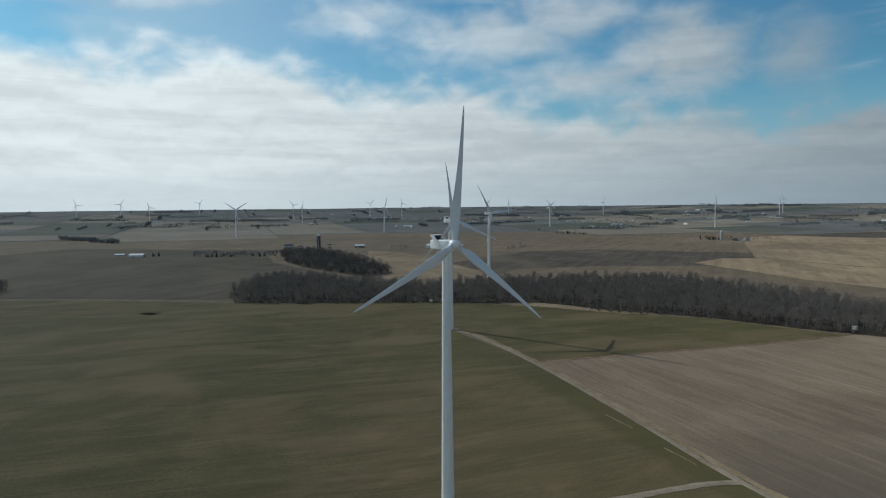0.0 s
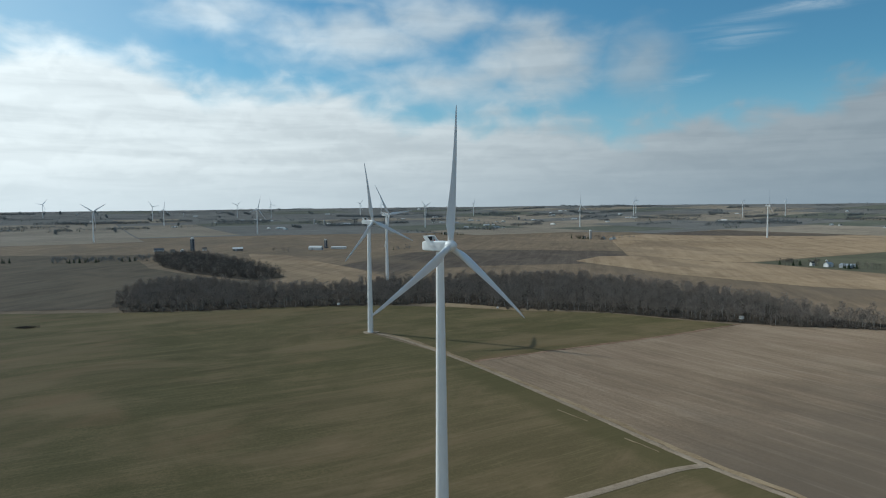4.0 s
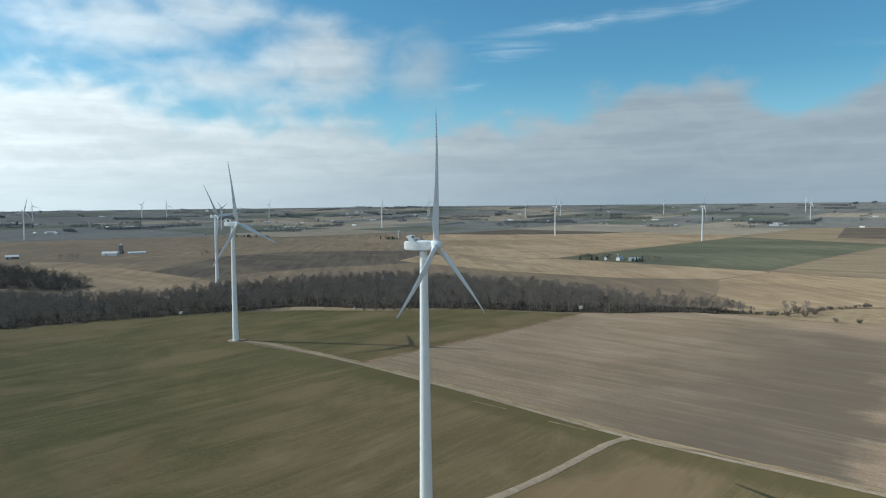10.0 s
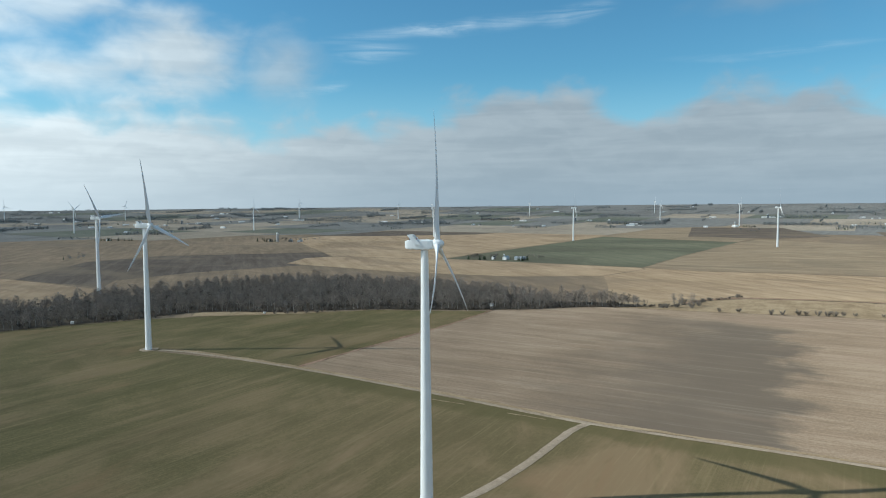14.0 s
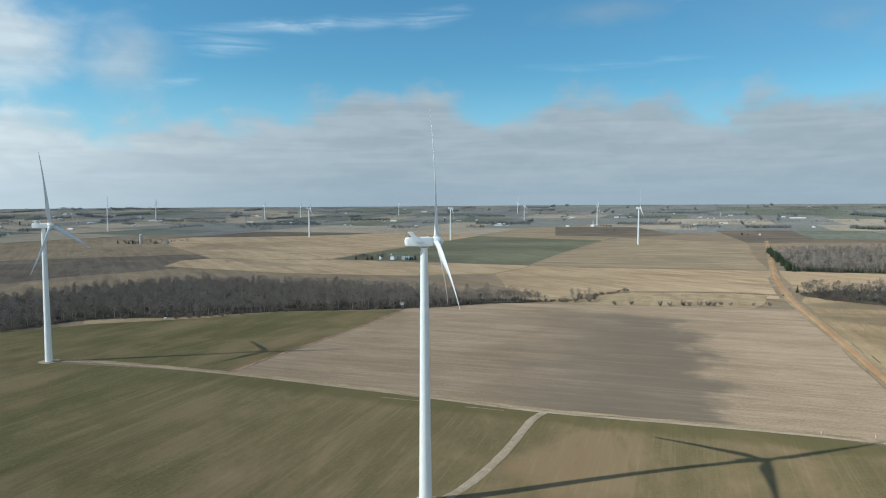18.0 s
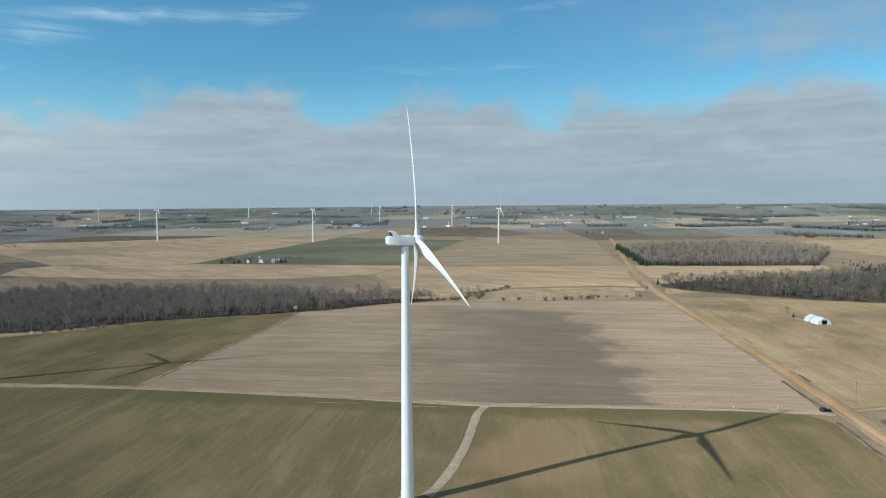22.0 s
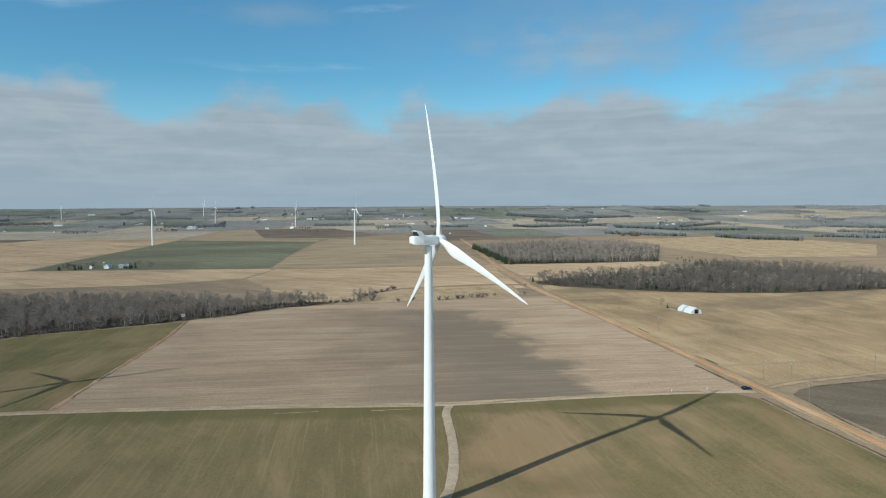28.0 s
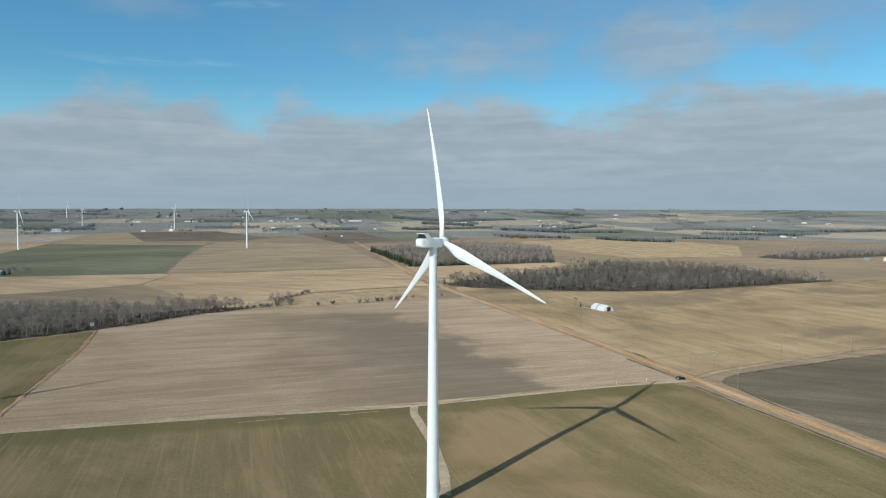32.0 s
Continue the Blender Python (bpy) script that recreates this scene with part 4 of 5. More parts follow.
def bare_tree(seed, height=13.0, spread=0.36, rich=1.0, width=0.085):
    """Trunk and twigs of a leafless tree: two (verts, faces) pairs."""
    rnd = random.Random(seed)
    tv, tf, bv, bf = [], [], [], []
    p, top = Vector((0, 0, -0.3)), height * rnd.uniform(0.76, 0.86)
    pts = [p]
    for i in range(1, 6):
        pts.append(Vector((rnd.uniform(-0.3, 0.3) * i / 3, rnd.uniform(-0.3, 0.3) * i / 3, top * i / 5)))
    r0 = height * 0.016
    for i in range(5):
        tube(tv, tf, pts[i], pts[i + 1], r0 * (1 - i / 5.5), r0 * (1 - (i + 1) / 5.5), 5)
    limbs = int(13 * rich)
    for j in range(limbs):
        f = 0.28 + 0.68 * (j + rnd.random()) / limbs
        i = min(4, int(f * 5))
        base = pts[i].lerp(pts[i + 1], f * 5 - i)
        a = j * 2.4 + rnd.uniform(-0.5, 0.5)
        ln = height * spread * (1.15 - 0.75 * f) * rnd.uniform(0.75, 1.2)
        end = base + Vector((math.cos(a) * ln * 0.66, math.sin(a) * ln * 0.66, ln * rnd.uniform(0.65, 1.1)))
        reach = math.hypot(end.x, end.y) / (height * spread)
        end.z = min(end.z, height * (1.0 - 0.30 * min(1.0, reach) ** 2))
        tube(bv, bf, base, end, r0 * 0.34 * (1.1 - f), r0 * 0.1, 3)
        for k in range(int(9 * rich)):
            g = rnd.uniform(0.3, 1.0)
            s = base.lerp(end, g)
            d = Vector((rnd.uniform(-1, 1) + math.cos(a) * 0.5, rnd.uniform(-1, 1) + math.sin(a) * 0.5, rnd.uniform(-0.15, 0.95)))
            d = d.normalized() * height * rnd.uniform(0.08, 0.14)
            sliver(bv, bf, s, s + d, width, rnd)
            for _ in range(4):
                e = Vector((rnd.uniform(-1, 1), rnd.uniform(-1, 1), rnd.uniform(-0.3, 0.9))).normalized() * height * rnd.uniform(0.04, 0.085)
                q = s + d * rnd.uniform(0.4, 0.9)
                sliver(bv, bf, q, q + e, width * 0.8, rnd)
    return (tv, tf), (bv, bf)


def conifer(seed, height=11.0):
    rnd = random.Random(seed)
    tv, tf, bv, bf = [], [], [], []
    tube(tv, tf, (0, 0, -0.3), (0, 0, height * 0.95), height * 0.016, 0.02, 5)
    tiers = 15
    for t in range(tiers):
        f = 0.1 + 0.9 * t / tiers
        z, r = height * f, height * 0.27 * (1.05 - f) * rnd.uniform(0.88, 1.1)
        for j in range(11):
            a = j * 0.571 + t * 1.3 + rnd.uniform(-0.3, 0.3)
            q = r * rnd.uniform(0.7, 1.2)
            c = Vector((math.cos(a), math.sin(a), 0))
            n = Vector((-c.y, c.x, 0)) * (0.30 * r + 0.22)
            o = len(bv)
            tip = c * q + Vector((0, 0, z - 0.25 * q))
            bv += [tuple(Vector((0, 0, z + 0.25 * r))), tuple(c * q * 0.55 + n + Vector((0, 0, z - 0.1 * q))), tuple(tip), tuple(c * q * 0.55 - n + Vector((0, 0, z - 0.05 * q)))]
            bf += [(o, o + 1, o + 2), (o, o + 2, o + 3)]
    return (tv, tf), (bv, bf)


def shrub(seed, height=4.0, rich=1.0):
    rnd = random.Random(seed)
    tv, tf, bv, bf = [], [], [], []
    for j in range(7):
        a = rnd.uniform(0, 6.28)
        base = Vector((math.cos(a) * 0.3, math.sin(a) * 0.3, -0.1))
        end = base + Vector((math.cos(a) * height * rnd.uniform(0.2, 0.55), math.sin(a) * height * rnd.uniform(0.2, 0.55), height * rnd.uniform(0.55, 0.9)))
        tube(tv, tf, base, end, 0.09, 0.03, 3)
        for k in range(int(34 * rich)):
            s = base.lerp(end, rnd.uniform(0.25, 1.0))
            d = Vector((rnd.uniform(-1, 1), rnd.uniform(-1, 1), rnd.uniform(-0.1, 1))).normalized() * height * rnd.uniform(0.14, 0.3)
            sliver(bv, bf, s, s + d, 0.15, rnd)
    return (tv, tf), (bv, bf)


def clump_tree(seed, height=13.0):
    """A far tree: short trunk and an uneven, gappy mass of twig clumps."""
    rnd = random.Random(seed)
    tv, tf, bv, bf = [], [], [], []
    tube(tv, tf, (0, 0, -0.3), (0, 0, height * 0.6), 0.25, 0.12, 4)
    lobes = [(rnd.uniform(-0.2, 0.2) * height, rnd.uniform(-0.2, 0.2) * height, height * rnd.uniform(0.35, 0.75), height * rnd.uniform(0.18, 0.3)) for _ in range(5)]
    for i in range(64):
        x, y, z, r = rnd.choice(lobes)
        d = Vector((rnd.gauss(0, 1), rnd.gauss(0, 1), rnd.gauss(0, 0.9))).normalized() * r * rnd.uniform(0.5, 1.1)
        c = Vector((x, y, z)) + d
        o = len(bv)
        for _ in range(3):
            bv.append(tuple(c + Vector((rnd.uniform(-1, 1), rnd.uniform(-1, 1), rnd.uniform(-0.8, 1.2))) * height * 0.085))
        bf.append((o, o + 1, o + 2))
    return (tv, tf), (bv, bf)


def mesh_of(name, vf, material):
    me = bpy.data.meshes.new(name)
    me.from_pydata(vf[0], [], vf[1])
    me.materials.append(material)
    return me


KINDS = {}
for kind, maker, bark, leaf, count in (("bare", lambda s: bare_tree(s, rnd_h[s % 5]), "bark", "twig", 5), ("pale", lambda s: bare_tree(s + 50, 12.5, 0.26, 0.75), "pale_bark", "twig", 2),
                                       ("low", lambda s: bare_tree(s + 90, 12.0, 0.40, 0.62, 0.12), "bark", "twig", 3), ("thicket", lambda s: bare_tree(s + 70, 11.5, 0.42, 0.66, 0.12), "thicket", "thicket", 3), ("brush", lambda s: shrub(s + 27, 5.5, 1.3), "thicket", "thicket", 2), ("conifer", conifer, "bark", "needles", 3),
                                       ("shrub", lambda s: shrub(s + 7), "bark", "bush", 3), ("russet", lambda s: shrub(s + 17, 6.0, 2.5), "bark", "russet", 2),
                                       ("far", lambda s: clump_tree(s + 130), "hazed_twig", "hazed_twig", 4)):
    rnd_h = (13.0, 12.0, 14.0, 11.5, 13.5)
    KINDS[kind] = []
    for s in range(count):
        trunk, crown = maker(s)
        KINDS[kind].append((trunk, crown, mesh_of("trunk", trunk, M[bark]), mesh_of("crown", crown, M[leaf])))


def tree(kind, x, y, size=1.0, name="bare_tree", label="leafless deciduous tree with grey-brown twigs at the wood's edge", category="tree", group="", rnd=random):
    """One tree as a thing: trunk and crown, with shared meshes."""
    _, _, tm, cm = rnd.choice(KINDS[kind])
    root = new(name)
    root.matrix_basis = pose(x, y, rise(x, y), 0, 0, rnd.uniform(0, 360)) @ Matrix.Scale(size, 4)
    new("trunk", tm).parent = root
    new("crown", cm).parent = root
    return tagged(root, label, category, group)


def planted(poly, spacing, rnd, jitter=0.48):
    """Uneven grid of places inside an outline."""
    xs, ys = [p[0] for p in poly], [p[1] for p in poly]
    out, y = [], min(ys)
    while y < max(ys):
        x = min(xs)
        while x < max(xs):
            p = (x + rnd.uniform(-jitter, jitter) * spacing, y + rnd.uniform(-jitter, jitter) * spacing)
            if inside(p, poly):
                out.append(p)
            x += spacing
        y += spacing * 0.9
    return out


def triangles(vf):
    tri = [q for f in vf[1] for q in ([f] if len(f) == 3 else [(f[0], f[1], f[2]), (f[0], f[2], f[3])])]
    return np.array(vf[0], dtype=np.float32), np.array(tri, dtype=np.int32)


TRIS = {kind: [(triangles(t), triangles(c), tm.materials[0], cm.materials[0]) for t, c, tm, cm in made] for kind, made in KINDS.items()}


def wood(name, places, mix, label, rnd, size=(0.75, 1.15), floor=None):
    """A wood as one mass: many trees joined, trunks and twigs apart by material."""
    V, F, I, mats, base = [], [], [], [], 0
    for x, y in places:
        kind = rnd.choices([k for k, _ in mix], [w for _, w in mix])[0]
        trunk, crown, tm, cm = rnd.choice(TRIS[kind])
        a, s = rnd.uniform(0, 6.28), rnd.uniform(*size)
        sh = rnd.uniform(0.85, 1.15)
        m = np.array(((math.cos(a) * s, -math.sin(a) * s, 0), (math.sin(a) * s, math.cos(a) * s, 0), (0, 0, s * sh)), dtype=np.float32)
        at = np.array((x, y, rise(x, y)), dtype=np.float32)
        for (v, f), mat in ((trunk, tm), (crown, cm)):
            if mat not in mats:
                mats.append(mat)
            V.append(v @ m.T + at)
            F.append(f + base)
            I.append(np.full(len(f), mats.index(mat), dtype=np.int32))
            base += len(v)
    V, F, I = np.concatenate(V), np.concatenate(F), np.concatenate(I)
    me = bpy.data.meshes.new(name)
    me.vertices.add(len(V))
    me.vertices.foreach_set("co", V.ravel())
    me.loops.add(F.size)
    me.loops.foreach_set("vertex_index", F.ravel())
    me.polygons.add(len(F))
    me.polygons.foreach_set("loop_start", np.arange(0, F.size, 3, dtype=np.int32))
    me.polygons.foreach_set("material_index", I)
    for m in mats:
        me.materials.append(m)
    me.update()
    if floor:
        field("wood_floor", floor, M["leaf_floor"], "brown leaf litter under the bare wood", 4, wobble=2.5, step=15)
    return tagged(new(name, me), label, "wood", kind="stuff")


wr = random.Random(11)
WOOD_C = [(-250, 470), (-224, 430), (-161, 426), (-102, 434), (-41, 434), (12, 428), (56, 434), (97, 406), (135, 378), (190, 350), (240, 302), (267, 282), (301, 256), (349, 238), (376, 208), (392, 214),
          (372, 250), (345, 290), (345, 374), (325, 446), (288, 510), (252, 580), (190, 600), (120, 596), (69, 592), (25, 584), (-9, 566), (-50, 545), (-106, 560), (-140, 560), (-196, 636), (-246, 634), (-264, 577), (-256, 515)]
WOOD_B = [(-371, 1051), (-307, 880), (-238, 770), (-170, 690), (-135, 660), (-112, 705), (-146, 825), (-199, 940), (-269, 1077), (-328, 1156), (-389, 1150)]
WOOD_E1 = [(1172, 230), (936, 145), (848, 106), (846, 70), (893, -28), (936, -113), (1035, -118), (1263, -130), (1375, -50), (1420, 84), (1306, 190)]
WOOD_E2 = [(604, 42), (584, 36), (565, 10), (552, -60), (546, -94), (548, -154), (563, -220), (603, -297), (684, -445), (700, -400), (797, -364), (847, -294), (865, -212), (800, -140), (743, -100), (701, -37), (640, 20)]
WOOD_E3 = [(1103, -500), (1037, -554), (1211, -846), (1400, -1000), (1480, -960), (1342, -800), (1300, -640)]
front = [p for p in planted(WOOD_C, 5.9, wr)]
S_EDGE = [(-224, 430), (-102, 434), (12, 428), (56, 434), (97, 406), (135, 378), (190, 350), (267, 282), (349, 238)]


def edge_gap(p):
    return min(abs((b[0] - a[0]) * (a[1] - p[1]) - (a[0] - p[0]) * (b[1] - a[1])) / math.hypot(b[0] - a[0], b[1] - a[1])
               for a, b in zip(S_EDGE, S_EDGE[1:]) if min(a[0], b[0]) - 5 <= p[0] <= max(a[0], b[0]) + 5) if -229 < p[0] < 354 else 99


near = [p for p in front if edge_gap(p) < 9][:280]
deep = [p for p in front if p not in set(near)]
for p in near:
    kind = wr.choices(("bare", "pale"), (0.68, 0.32))[0]
    tree(kind, *p, wr.uniform(0.7, 1.1), group="trees along the wood's edge", rnd=wr,
         label="leafless pale-barked tree at the wood's edge" if kind == "pale" else "leafless grey-brown tree at the wood's edge")
for p in near[::2]:
    tree("shrub", p[0] + wr.uniform(-3, 3), p[1] - 4 + wr.uniform(-2, 2), wr.uniform(0.7, 1.35), "bush", "brown undergrowth bush at the wood's foot", "bush", "bushes at the wood's foot", wr)
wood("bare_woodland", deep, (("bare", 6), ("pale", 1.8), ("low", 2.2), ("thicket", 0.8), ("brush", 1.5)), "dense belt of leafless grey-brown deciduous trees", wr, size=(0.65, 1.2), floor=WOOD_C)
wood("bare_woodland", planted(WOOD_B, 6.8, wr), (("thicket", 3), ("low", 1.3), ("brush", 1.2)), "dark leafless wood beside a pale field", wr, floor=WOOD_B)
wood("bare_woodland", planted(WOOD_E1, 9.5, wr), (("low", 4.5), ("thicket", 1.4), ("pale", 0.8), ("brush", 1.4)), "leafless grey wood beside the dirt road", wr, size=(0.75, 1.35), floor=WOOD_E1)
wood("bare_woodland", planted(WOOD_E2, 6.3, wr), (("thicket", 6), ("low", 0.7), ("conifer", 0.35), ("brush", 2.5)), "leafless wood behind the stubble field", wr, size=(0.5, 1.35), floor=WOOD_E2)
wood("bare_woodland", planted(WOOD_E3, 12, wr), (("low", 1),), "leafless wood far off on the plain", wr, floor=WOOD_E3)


# ---- more planting: hedges, lone trees, far woods ----
hr = random.Random(23)
for x, y, s in ((409, 147, 0.8), (420, 136, 0.9), (428, 112, 1.0), (434, 106, 0.9), (443, 97, 1.05), (447, 93, 0.8), (452, 86, 1.0), (456, 80, 1.1), (459, 76, 0.95), (468, 73, 0.8), (472, 66, 0.7), (484, 50, 0.7), (492, 38, 0.8)):
    tree("shrub", x, y, s * 1.3, "hedge_bush", "bare rounded bush in a row on the field's edge", "bush", "bushes along the field's edge", hr)
for x, y, k, s in ((412, 186, "bare", 1.05), (418, 178, "bare", 0.95), (406, 190, "bare", 0.9), (424, 186, "low", 0.8), (400, 180, "low", 0.7), (414, 194, "bare", 0.8), (421, 190, "shrub", 1.7), (410, 174, "shrub", 1.6), (402, 184, "shrub", 1.7), (427, 178, "shrub", 1.5), (394, 188, "shrub", 1.3)):
    tree(k, x, y, s, "bush" if k == "shrub" else "bare_tree", "dense bare bush by the creek" if k == "shrub" else "leafless tree in a clump by the creek", "bush" if k == "shrub" else "tree", rnd=hr)
for i in range(24):
    f = hr.random()
    x, y = 334 + 64 * f, 262 - 58 * f
    tree(hr.choice(("pale", "bare")), x + hr.uniform(-6, 8), y + hr.uniform(-4, 9), hr.uniform(0.45, 0.95) * (1.05 - 0.35 * f), label="thin leafless tree standing apart by the creek", rnd=hr)
for i in range(70):
    f = hr.random()
    x, y = 322 + 80 * f + hr.uniform(-7, 7), 262 - 72 * f + hr.uniform(-5, 5)
    tree("shrub", x, y, hr.uniform(0.35, 0.85), "bush", "low brown bush along the creek bank", "bush", "bushes along the creek", hr)
for i in range(30):
    f = hr.random()
    tree("shrub", 425 + 90 * f + hr.uniform(-3, 3), 194 - 10 * f + hr.uniform(-4, 4), hr.uniform(0.5, 0.95), "bush", "low brown bush along the creek bank", "bush", "bushes along the creek", hr)
for x, y, s in ((110, 379, 1.1), (118, 374, 1.3), (126, 372, 1.2), (134, 369, 1.1), (122, 380, 1.2), (142, 364, 0.9), (148, 366, 0.8)):
    tree("shrub", x, y, s, "bush", "dense dark bush on the grass strip", "bush", "bushes on the grass strip", hr)
tree("bare", 573, 43, 0.75, label="lone leafless tree beside the dirt road", rnd=hr)
tree("shrub", 566, 48, 0.7, "bush", "low bush beside the dirt road", "bush", rnd=hr)
tree("conifer", 603, 44, 0.8, "conifer", "lone dark conifer at the wood's corner", rnd=hr)
tree("conifer", 427, -97, 0.42, "conifer", "small dark conifer beside the white hall", rnd=hr)
tree("thicket", 430, -92.5, 0.85, label="small leafless tree beside the white hall", rnd=hr)
for i in range(60):
    f = i / 59
    x, y = 1180 - 350 * f, 250 - 130 * f
    tree("conifer", x + hr.uniform(-4, 4), y - 9 + hr.uniform(-5, 3), hr.uniform(0.9, 1.4), "conifer", "dark conifer in a row beside the dirt road", "tree", "conifers along the road", hr)
for i in range(70):
    f = hr.random()
    x, y = (838 + 55 * f, 118 - 146 * f) if f < 0.9 else (936, -113 + 20 * hr.random())
    tree("conifer", x + hr.uniform(-4, 8), y + hr.uniform(-4, 4), hr.uniform(0.45, 0.8), "conifer", "young conifer under the bare wood's edge", "tree", "conifers at the wood's foot", hr)
for i in range(16):
    tree("conifer", 905 + hr.uniform(0, 120), -140 - hr.uniform(0, 90), hr.uniform(0.3, 0.6), "conifer", "young conifer on rough grass", "tree", "young conifers", hr)
for i in range(22):
    tree("conifer", 868 + hr.uniform(-14, 14), -180 + hr.uniform(-18, 18), hr.uniform(0.7, 1.0), "conifer", "conifer in a clump at the wood's end", "tree", "conifers at the wood's end", hr)
for i in range(10):
    tree("russet", 1810 + hr.uniform(-14, 14), -78 + hr.uniform(-26, 26), hr.uniform(1.0, 1.5), "russet_tree", "low tree still holding russet leaves", "tree", "russet trees", hr)


def band(points, depth, spacing):
    """Places along a line, as a belt of that depth."""
    out = []
    for a, b in zip(points, points[1:]):
        d = math.hypot(b[0] - a[0], b[1] - a[1])
        for i in range(max(1, int(d / spacing))):
            for j in range(max(1, int(depth / spacing))):
                f = (i + hr.random()) / max(1, int(d / spacing))
                o = (j + hr.random()) * spacing
                r = math.hypot(*a)
                out.append((a[0] + (b[0] - a[0]) * f + a[0] / r * o, a[1] + (b[1] - a[1]) * f + a[1] / r * o))
    return [p for p in out if math.hypot(*p) < 4660]


NAMED = [([(-1060, 2400), (-1010, 2400)], 50), ([(-1250, 2926), (-911, 3020)], 60), ([(-930, 2522), (-776, 2534)], 25), ([(-753, 2661), (-558, 2667)], 14), ([(-1020, 1526), (-901, 1456)], 60),
         ([(-1180, 1650), (-1020, 1560)], 70), ([(-514, 997), (-452, 1000), (-360, 1011)], 34), ([(60, 1180), (95, 1195)], 16), ([(150, 1990), (240, 1950)], 14), ([(1395, 2303), (1616, 2097)], 90),
         ([(1462, 2947), (1612, 2816)], 50), ([(1589, 1667), (1680, 1600)], 30), ([(1791, 1479), (1850, 1426)], 30), ([(2060, 1640), (2166, 1437)], 110), ([(1880, 975), (1920, 925)], 12),
         ([(2193, 830), (2210, 775)], 30), ([(2274, 860), (2316, 730)], 40), ([(2353, 660), (2391, 520)], 40), ([(2470, 360), (2398, 276), (2500, 180), (2558, 110), (2596, 9)], 50),
         ([(2411, -95), (2474, -251), (2762, -439)], 45), ([(1951, -2), (1886, -97), (1830, -230)], 30), ([(1788, -300), (1676, -372), (1629, -482)], 70), ([(2456, -29), (2246, -263), (2265, -462)], 60),
         ([(2515, -780), (2314, -1099), (2400, -1500)], 60), ([(1860, -560), (1800, -760)], 30), ([(2160, -700), (2080, -1000)], 40), ([(640, 1500), (700, 1470)], 14), ([(1250, 1990), (1290, 1960)], 20),
         ([(2790, 90), (2946, 338)], 90), ([(3186, 206), (3507, 562)], 150), ([(3371, -92), (3186, 206)], 130), ([(3841, -482), (4200, -233)], 130), ([(347, 2193), (477, 2094)], 40), ([(3266, 2194), (3380, 2089)], 90),
         ([(1949, 2302), (2096, 2186)], 80), ([(-92, 3506), (200, 3344)], 110)]
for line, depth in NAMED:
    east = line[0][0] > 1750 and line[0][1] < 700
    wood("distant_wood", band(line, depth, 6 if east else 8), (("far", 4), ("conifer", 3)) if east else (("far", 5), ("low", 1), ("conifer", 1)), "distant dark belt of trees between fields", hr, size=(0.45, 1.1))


def far_belts():
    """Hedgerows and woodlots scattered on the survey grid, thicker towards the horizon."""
    places = []
    a0 = radians(20.5)
    for i in range(430):
        r = 2350 + 2200 * hr.random() ** 0.75
        a = hr.uniform(-0.85, 2.3)
        x, y = r * math.cos(a), r * math.sin(a)
        t = a0 + (math.pi / 2 if hr.random() < 0.45 else 0)
        ln = hr.uniform(40, 260)
        places += band([(x, y), (x + ln * math.cos(t), y + ln * math.sin(t))], hr.choice((8, 8, 14, 24, 48)), 8)
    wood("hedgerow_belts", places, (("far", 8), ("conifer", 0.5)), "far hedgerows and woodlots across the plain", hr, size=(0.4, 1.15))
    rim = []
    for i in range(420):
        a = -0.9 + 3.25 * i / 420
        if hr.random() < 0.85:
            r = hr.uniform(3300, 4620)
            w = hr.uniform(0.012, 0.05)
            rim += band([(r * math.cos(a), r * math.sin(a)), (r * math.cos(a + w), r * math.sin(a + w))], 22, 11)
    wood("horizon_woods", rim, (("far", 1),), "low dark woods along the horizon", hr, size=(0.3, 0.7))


far_belts()


LEFT_WOOD = [(-445, 372), (-474, 435), (-535, 550), (-605, 570), (-660, 470), (-570, 385)]
wood("bare_woodland", planted(LEFT_WOOD, 8, hr), (("thicket", 4), ("low", 1)), "dark leafless wood beside the wheat field", hr, floor=LEFT_WOOD)


def brush_pile(x, y, n):
    bv, bf = [], []
    for i in range(n):
        a = Vector((hr.gauss(0, 3.6), hr.gauss(0, 1.5), hr.uniform(0, 0.6)))
        sliver(bv, bf, a, a + Vector((hr.uniform(-1.6, 1.6), hr.uniform(-1.6, 1.6), hr.uniform(0.2, 1.6))), 0.22, hr)
    ob = raw("brush_pile", bv, bf, M["brush"])
    ob.location = (x, y, 0.1)
    tagged(ob, "dark heap of cut brush lying in the wheat field", "brush pile")


brush_pile(-278, 362, 320)


# ---- farm buildings ----
def gable(bm, lx, ly, eave, ridge, over=0.4, thick=0.18):
    """A gable roof over a plan lx by ly, ridge along x."""
    hx = lx / 2 + over
    for s in (-1, 1):
        y = s * (ly / 2 + over)
        ze = eave - over * (ridge - eave) / (ly / 2)
        ring_tube(bm, [[(-hx, 0, ridge), (-hx, y, ze), (-hx, y, ze + thick), (-hx, 0, ridge + thick)], [(hx, 0, ridge), (hx, y, ze), (hx, y, ze + thick), (hx, 0, ridge + thick)]])
    bmesh.ops.recalc_face_normals(bm, faces=bm.faces[:])
    return bm


def walls(bm, lx, ly, eave, ridge):
    a, b = lx / 2, ly / 2
    end = [(-b, 0), (b, 0), (b, eave), (0, ridge), (-b, eave)]
    ring_tube(bm, [[(-a, y, z) for y, z in end], [(a, y, z) for y, z in end]])
    bmesh.ops.recalc_face_normals(bm, faces=bm.faces[:])
    return bm


